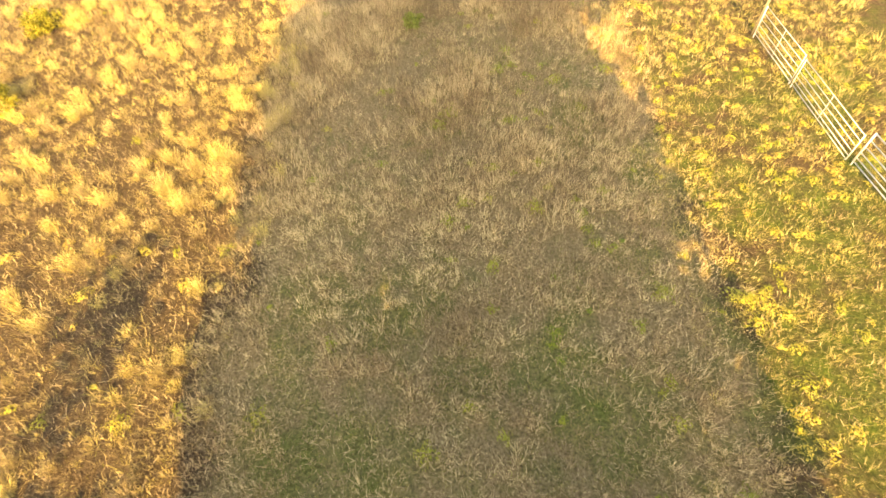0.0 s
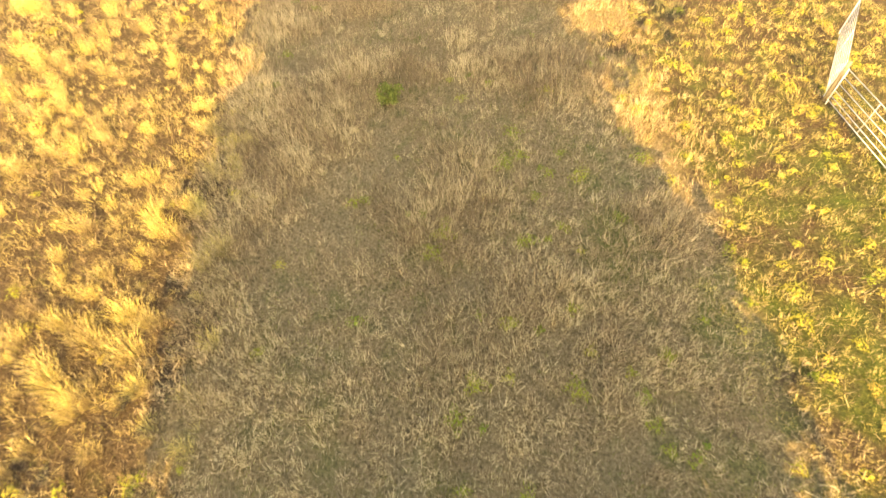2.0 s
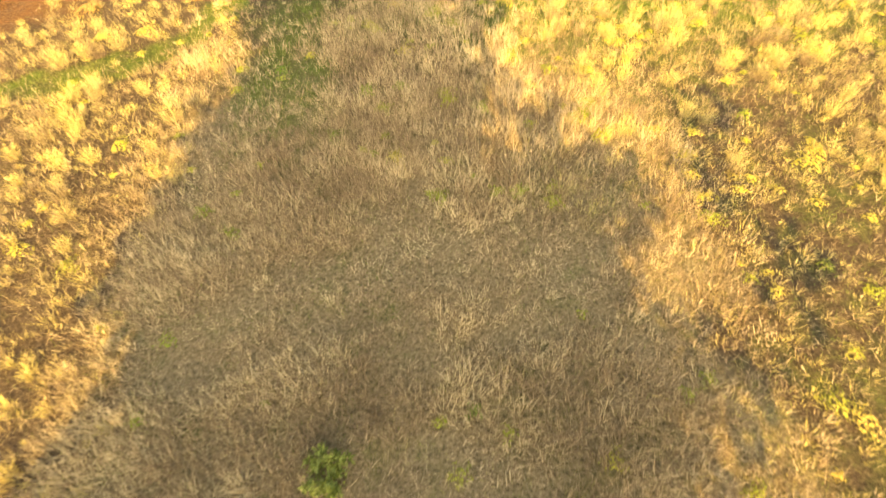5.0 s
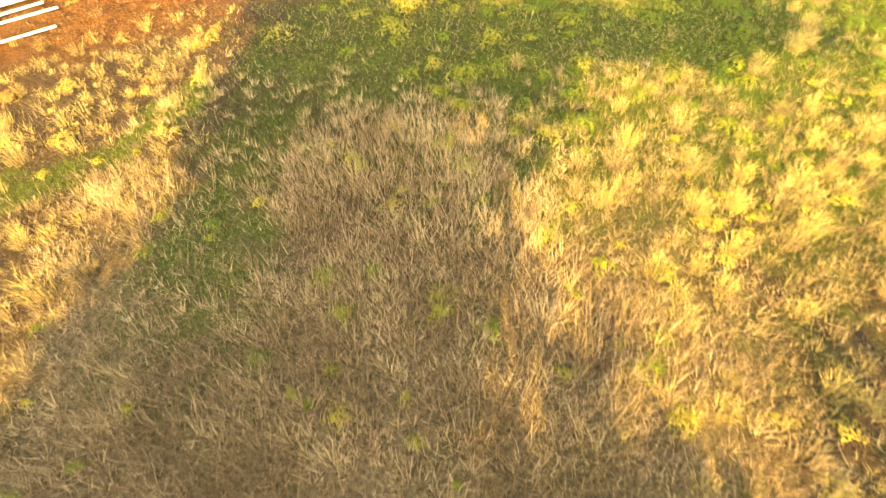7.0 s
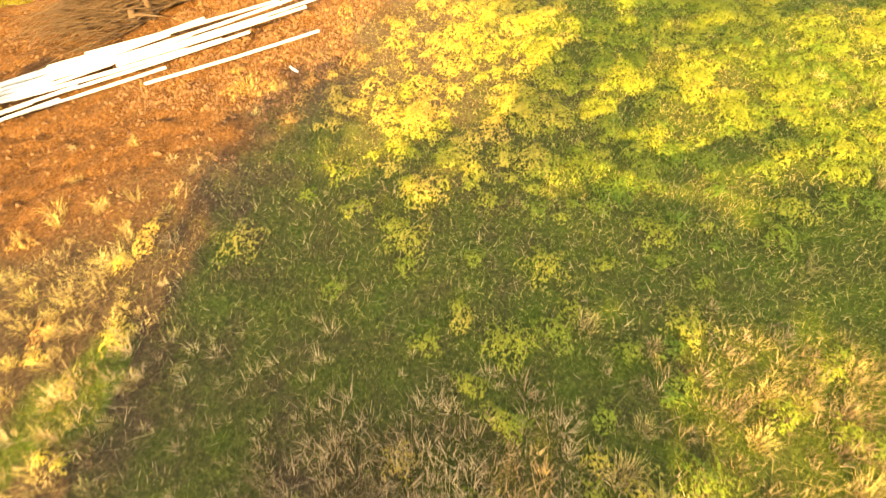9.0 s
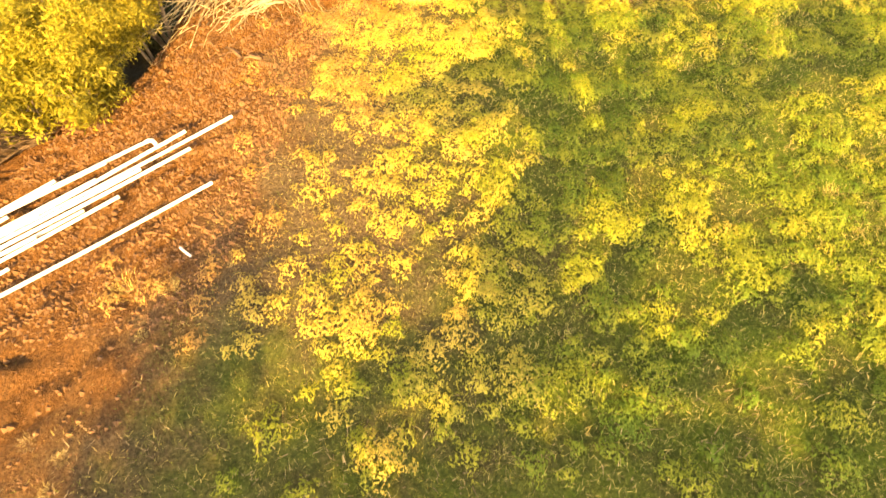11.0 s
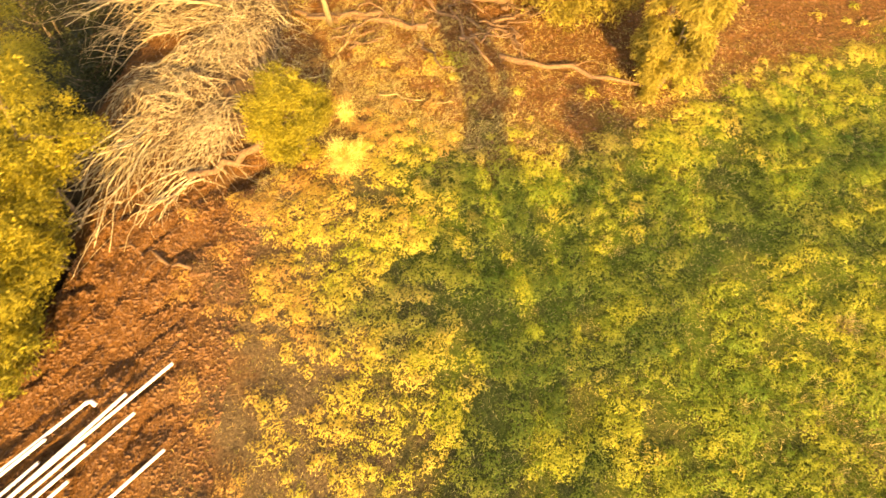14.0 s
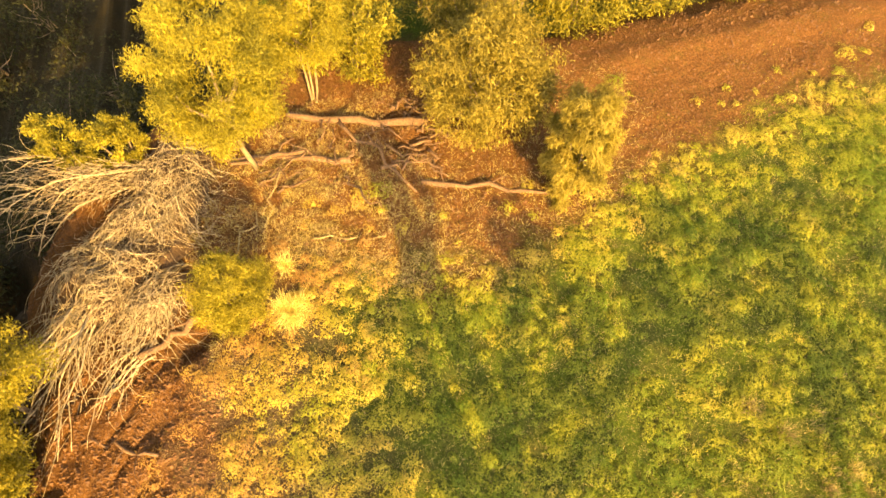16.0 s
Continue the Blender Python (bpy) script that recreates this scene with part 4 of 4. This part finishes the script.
def straw():
    sets = []
    # big tussocks
    cx, cy = spaced(0.66, BOX, lambda x, y: cover(x, y) * 0.8 * tussock_map(x, y))
    m = len(cx)
    size = np.clip(rng.normal(0.82, 0.28, m), 0.3, 1.5) * (0.75 + 0.5 * fbm(cx, cy, 4.0, 31))
    hue = np.clip(rng.normal(0.78, 0.17, m) - 0.4 * (rng.uniform(0, 1, m) < 0.16), 0.25, 0.97)
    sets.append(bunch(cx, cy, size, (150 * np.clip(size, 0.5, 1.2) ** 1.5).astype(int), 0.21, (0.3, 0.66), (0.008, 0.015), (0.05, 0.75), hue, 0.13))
    # smaller, duller tufts between them
    cx, cy = spaced(0.3, BOX, lambda x, y: cover(x, y) * smooth(tussock_map(x, y), 0.0, 0.35) * (0.2 + 0.8 * smooth(fbm(x, y, 1.3, 37), 0.34, 0.6)))
    m = len(cx)
    size = rng.uniform(0.45, 1.15, m)
    hue = np.clip(rng.normal(0.5, 0.16, m) + 0.5 * (fbm(cx, cy, 2.0, 39) - 0.5), 0.05, 0.95)
    sets.append(bunch(cx, cy, size, rng.integers(16, 34, m), 0.14, (0.22, 0.52), (0.008, 0.015), (0.1, 0.95), hue, 0.13, False))
    # a skirt of broken and leaning stems round them
    x, y = scatter(420000, BOX, lambda x, y: cover(x, y) * smooth(tussock_map(x, y), 0.02, 0.4) * smooth(fbm(x, y, 0.8, 41), 0.33, 0.6) * 0.55)
    n = len(x)
    sets.append(blades(x, y, height(x, y), rng.uniform(0.12, 0.42, n), rng.uniform(0.008, 0.015, n), rng.uniform(0.3, 1.4, n), np.clip(rng.normal(0.45, 0.15, n) + 0.4 * (fbm(x, y, 1.6, 43) - 0.5), 0, 1), False))
    # small tufts to the right of the middle strip
    cx, cy = spaced(0.31, (4.5, 19, -9, 24), lambda x, y: cover(x, y) * smooth(x, 5.0, 7.0) * smooth(24 - y, 0, 5) * (0.25 + 0.75 * smooth(fbm(x, y, 1.7, 61), 0.28, 0.58)) * 0.85)
    m = len(cx)
    size = rng.uniform(0.4, 1.25, m)
    sets.append(bunch(cx, cy, size, rng.integers(18, 40, m), 0.16, (0.12, 0.34), (0.009, 0.016), (0.2, 1.0), np.clip(rng.normal(0.66, 0.2, m), 0.15, 1), 0.13, False))
    # golden bunches along the bare edge to the left
    cx, cy = spaced(0.46, (-19, -4, 26, 43), lambda x, y: 0.75 * np.maximum(cover(x, y), 0.35 * np.exp(-np.maximum(away(x, y, BARE), 0) / 1.5)) * smooth(-x, 4.3, 6.3) * smooth(y + 0.3 * (x + 6), 25, 29) * (1 - 0.8 * ditch(x, y)) * smooth(fbm(x, y, 2.0, 63), 0.3, 0.6))
    m = len(cx)
    sets.append(bunch(cx, cy, np.clip(rng.normal(0.75, 0.25, m), 0.3, 1.4), rng.integers(40, 80, m), 0.2, (0.2, 0.46), (0.009, 0.016), (0.15, 0.95), np.clip(rng.normal(0.78, 0.14, m), 0.3, 1)))
    # dry stems among the far weeds
    cx, cy = spaced(0.6, (-9, 32, 31, 52), lambda x, y: cover(x, y) * 0.55 * smooth(fbm(x, y, 2.8, 66), 0.5, 0.7) * (0.35 + 0.65 * smooth(x, 4, 8)))
    m = len(cx)
    sets.append(bunch(cx, cy, rng.uniform(0.4, 1.0, m), rng.integers(16, 34, m), 0.16, (0.2, 0.5), (0.006, 0.011), (0.2, 1.0), np.clip(rng.normal(0.7, 0.14, m), 0.2, 1)))
    x, y = scatter(90000, (-9, 32, 32, 53), lambda x, y: cover(x, y) * (0.3 + 0.5 * smooth(x, 0, 3)))
    n = len(x)
    sets.append(blades(x, y, height(x, y) + 0.05, rng.uniform(0.05, 0.16, n), rng.uniform(0.008, 0.016, n), rng.uniform(0.5, 1.4, n), rng.uniform(0.6, 1.0, n), False))
    # coarse tufts over the rest of the paddock
    cx, cy = rng.uniform(-60, 60, 9000), rng.uniform(-30, 47, 9000)
    keep = ~seen(cx, cy) & (rng.uniform(0, 1, 9000) < cover(cx, cy) * (0.3 + 0.7 * smooth(fbm(cx, cy, 5.0, 33), 0.35, 0.6)))
    cx, cy = cx[keep], cy[keep]
    m = len(cx)
    sets.append(bunch(cx, cy, rng.uniform(0.6, 1.4, m), rng.integers(18, 30, m), 0.3, (0.25, 0.6), (0.02, 0.035), (0.1, 0.9), np.clip(rng.normal(0.68, 0.18, m), 0.2, 1), 0.12, False))
    # dry wisps and fallen stalks on the red bank
    def bank(x, y):
        return smooth(away(x, y, BARE), -2.0, -0.2) * smooth(-away(x, y, EDGE), 0.8, 2.2) * (1 - 0.72 * smooth(x, 5.0, 8))
    cx, cy = spaced(0.36, (-1.5, 17, 48, 58.5), lambda x, y: bank(x, y) * (0.2 + 0.8 * smooth(fbm(x, y, 1.5, 67), 0.36, 0.56)))
    m = len(cx)
    sets.append(bunch(cx, cy, rng.uniform(0.4, 1.25, m), rng.integers(16, 40, m), 0.22, (0.12, 0.42), (0.011, 0.02), (0.3, 1.2), np.clip(rng.normal(0.75, 0.2, m), 0.15, 1), 0.16))
    x, y = scatter(110000, (-2, 17, 48, 59), lambda x, y: 0.8 * bank(x, y) * smooth(fbm(x, y, 0.9, 69), 0.33, 0.6))
    n = len(x)
    sets.append(blades(x, y, height(x, y) + 0.02, rng.uniform(0.05, 0.22, n), rng.uniform(0.01, 0.022, n), rng.uniform(0.8, 1.8, n), np.clip(rng.normal(0.68, 0.22, n), 0, 1), False))
    # single tall stems with nodding heads
    x, y = scatter(16000, BOX, lambda x, y: cover(x, y) * np.maximum(0.5 * tussock_map(x, y), 0.6 * rough_map(x, y) * smooth(y, 3, 9)))
    n = len(x)
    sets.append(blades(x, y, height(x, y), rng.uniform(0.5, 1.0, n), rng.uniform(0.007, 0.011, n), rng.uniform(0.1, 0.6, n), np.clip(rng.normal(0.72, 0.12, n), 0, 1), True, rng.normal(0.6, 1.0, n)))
    return stuff("dry_grass", "tall dry straw-coloured grass in uneven tufts", "grass", sets, STRAW)


def weathered():
    sets = []
    # thin clumps of standing stems in the middle strip
    cx, cy = spaced(0.25, (-9.5, 9.5, -9, 35), lambda x, y: cover(x, y) * rough_map(x, y))
    m = len(cx)
    size = (0.5 + 0.6 * rough_map(cx, cy)) * rng.uniform(0.65, 1.3, m)
    hue = np.clip(0.72 - 0.18 * smooth(cy, 2, 9) + 1.1 * (fbm(cx, cy, 0.9, 51) - 0.5) + 0.5 * (fbm(cx, cy, 4.5, 53) - 0.5) + rng.normal(0, 0.1, m), 0.1, 0.95)
    sets.append(bunch(cx, cy, size, rng.integers(15, 32, m), 0.14, (0.25, 0.66), (0.009, 0.017), (0.1, 0.8), hue, 0.2, False))
    # the litter of short stems under it all
    x, y = scatter(680000, (-24, 20, -9, 37), lambda x, y: cover(x, y) * (0.12 + 0.4 * smooth(8.2 - np.abs(x), 0, 1.6)) * (0.4 + 1.0 * smooth(fbm(x, y, 0.9, 71), 0.36, 0.62)) * (1 - 0.35 * green_patch(x, y)) * (1 - 0.85 * smooth(y, 26, 31)))
    n = len(x)
    sets.append(blades(x, y, height(x, y), rng.uniform(0.08, 0.34, n), rng.uniform(0.011, 0.022, n), rng.uniform(0.2, 1.1, n), np.clip(rng.normal(0.7, 0.18, n) - 0.18 * smooth(y, 2, 9) + 0.8 * (fbm(x, y, 1.0, 51) - 0.5), 0, 1), False))
    return stuff("weathered_grass", "thin pale grey-brown dry grass standing in the tree's shade", "grass", sets, GREY_STRAW)


def lush():
    x, y = scatter(860000, (-24, 32, -9, 52), lambda x, y: cover(x, y) * (0.05 + 0.8 * greenness(x, y) + 0.1 * green_patch(x, y)) * (0.35 + 0.9 * smooth(fbm(x, y, 0.7, 81), 0.34, 0.6)))
    n = len(x)
    tint = 0.42 + 0.8 * (fbm(x, y, 1.4, 83) - 0.5) + 0.08 * smooth(y, 22, 28) + 0.38 * smooth(18 - y, 0, 6)
    return stuff("green_grass", "short green grass between the dry tufts", "grass", [blades(x, y, height(x, y), rng.uniform(0.05, 0.22, n), rng.uniform(0.009, 0.018, n), rng.uniform(0.2, 1.0, n), np.clip(rng.normal(0, 0.16, n) + tint, 0, 1), False)], LUSH)


def weed_map(x, y):
    """How thick the low leafy weeds grow."""
    carpet = smooth(y - 0.12 * np.clip(x, 0, 9) - 0.5 * np.clip(-x - 1, 0, 6), 33.0, 38.5) * (1 - 0.55 * smooth(-x, 3.5, 6.5))
    side = smooth(away(x, y, DITCH), 0.6, 1.2) * smooth(-x, 6.0, 7.0)
    right = 0.22 * smooth(x, 5.6, 7.6) * smooth(27 - y, 0, 8)
    spots = 0.08 + 0.08 * smooth(y, 22, 27)
    return np.maximum(np.maximum(carpet, 0.14 * side), np.maximum(right, spots))


def weeds():
    def density(x, y):
        low = 1 - smooth(y, 38, 41)
        near = np.exp(-np.maximum(away(x, y, BARE), 0) / (1.3 + 1.9 * low)) * (0.12 + np.maximum(0.16 * smooth(x, -2, 2), 0.18 * low))
        d = weed_map(x, y) * (0.3 - 0.16 * smooth(y, 36, 40) + (0.9 + 0.2 * smooth(y, 36, 40)) * smooth(0.45 * fbm(x, y, 2.2, 91) + 0.55 * hummock(x, y), 0.37, 0.55)) * np.maximum(cover(x, y), near)
        d = d * (1 - 0.68 * smooth(1.0 - x, 0, 4) * smooth(48 - y, 0, 4))
        d = np.maximum(d, 0.42 * smooth(x, -0.5, 0.8) * smooth(5.6 - x, 0, 1.0) * smooth(y, 50, 51.5) * smooth(56 - y, 0, 1.5) * smooth(fbm(x, y, 1.2, 99), 0.42, 0.62))
        return np.clip(d, 0, 0.97) * (away(x, y, EDGE) < 0) * (np.hypot((x + 2.1) / 1.5, (y - 50.8) / 0.8) > 1)
    cx, cy = spaced(0.42, BOX, density)
    m = len(cx)
    far = smooth(cy, 26, 33)
    size = np.clip(rng.lognormal(-0.05, 0.34, m), 0.45, 1.8) * (0.52 + 0.26 * far + 0.5 * far * (fbm(cx, cy, 1.9, 93) - 0.35))
    wet = greenness(cx, cy) * smooth(cy, 28, 34) * smooth(cx, -0.5, 5 + 2 * smooth(cy, 36, 40))
    shift = rng.normal(0, 0.1, m) + 0.4 * (fbm(cx, cy, 2.2, 95) - 0.5) - 0.25 * wet + 0.08 * (cy < 27) * (np.abs(cx) > 6) + 0.22 * smooth(-cx, 3.5, 7) * smooth(cy, 27, 31) + 0.23 * smooth(4.0 - cx, 0, 6.5) * smooth(cy, 36, 39) * smooth(50 - cy, 0, 3) + 0.22 * smooth(5.4 - cx, 0, 1.4) * smooth(cy, 46.5, 49) - 0.14 * (cy < 27) * (np.abs(cx) < 6) + 0.32 * smooth(away(cx, cy, BARE), -2.6, -0.2) - 0.14 * smooth(cy, 28, 31) * smooth(38 - cy, 0, 3) * smooth(cx, -5, -2)
    thin = 1 - 0.25 * smooth(2.5 - cx, 0, 5) * smooth(cy, 36, 40)
    i = np.repeat(np.arange(m), (235 * thin * np.clip(size, 0.35, 1.35) ** 1.7).astype(int) + 14)
    n = len(i)
    a, r = rng.uniform(0, 6.28, n), rng.uniform(0, 1, n) ** 0.52
    # each plant is a low uneven mound: lobes round a crown, its leaves lying along the outside
    wave = 1 + 0.4 * np.sin(rng.integers(2, 6, m)[i] * a + rng.uniform(0, 6.28, m)[i])
    reach, tall = 0.36 * size[i] * wave * r, (0.2 * size * (1 - 0.25 * smooth(cx, 1, 5) * smooth(cy, 36, 40)) * rng.uniform(0.6, 1.25, m))[i]
    rise = tall * np.sqrt(np.clip(1 - r ** 2, 0.0, 1)) * rng.uniform(0.75, 1.08, n)
    base = np.c_[cx, cy, height(cx, cy)]
    p = base[i] + np.c_[reach * np.cos(a), reach * np.sin(a), rise + 0.015]
    out = np.c_[np.cos(a) * r, np.sin(a) * r, 0.45 + np.sqrt(np.clip(1 - r ** 2, 0, 1))] + (0, -0.2, 0) + unit(n) * 0.5
    out /= np.linalg.norm(out, axis=1)[:, None]
    d = unit(n)
    d -= out * (d * out).sum(1)[:, None]
    d /= np.linalg.norm(d, axis=1)[:, None] + 1e-6
    e = np.cross(out, d)
    fine = (np.where(cy < 20, 0.8, 1.0)[i] * rng.uniform(0.7, 1.3, n))[:, None]
    v = np.stack([p - d * 0.036 * fine, p + d * 0.036 * fine + e * 0.014 * fine, p + d * 0.036 * fine - e * 0.014 * fine], 1).reshape(-1, 3)
    f = np.arange(3 * n).reshape(-1, 3)
    t = np.repeat(np.clip(rng.normal(0.47, 0.05, n) + shift[i] + 0.3 * (rise - 0.1), 0, 1), 3)
    # a short turf of fine shoots between the plants
    x, y = scatter(640000, (-12, 32, 30, 55), lambda x, y: density(x, y) * (0.4 + 0.75 * smooth(fbm(x, y, 0.6, 97), 0.35, 0.6)))
    k = len(x)
    tone = np.clip(rng.normal(0.42, 0.07, k) + 0.5 * (fbm(x, y, 2.2, 95) - 0.5) - 0.27 * greenness(x, y) * smooth(x, -0.5, 6) + 0.24 * smooth(4.0 - x, 0, 6.5) * smooth(50 - y, 0, 3) + 0.22 * smooth(5.4 - x, 0, 1.4) * smooth(y, 46.5, 49) + 0.32 * smooth(away(x, y, BARE), -2.6, -0.2), 0, 1)
    turf = blades(x, y, height(x, y), rng.uniform(0.04, 0.11, k), rng.uniform(0.014, 0.024, k), rng.uniform(0.3, 1.4, k), tone, False)
    return stuff("field_weeds", "low leafy yellow-green weeds in clumps", "weeds", [(v, f, t), turf], WEED)


def pale_tuft(x, y, n=420, wide=0.22):
    o, rad = rng.uniform(0, 6.28, n), rng.uniform(0, wide, n)
    v, f, t = blades(rad * np.cos(o), rad * np.sin(o), np.zeros(n), rng.uniform(0.18, 0.75, n) * (0.75 + 0.4 * np.sin(3 * o + x)), rng.uniform(0.012, 0.022, n), rng.uniform(0.2, 1.3, n), np.clip(rng.normal(0.9, 0.12, n), 0, 1), True, o + rng.normal(0, 0.9, n))
    root = thing("grass_tuft", "single pale dry grass tuft near the dug hole", "grass tuft", (x, y, float(height(np.array([x]), np.array([y]))[0])))
    part("foliage", (v, f), BLEACHED, root, "", (("tint", t),), False)


pale_tuft(0.95, 50.5, 1500, 0.5)
pale_tuft(1.2, 52.2, 300)
straw()
weathered()
lush()
weeds()
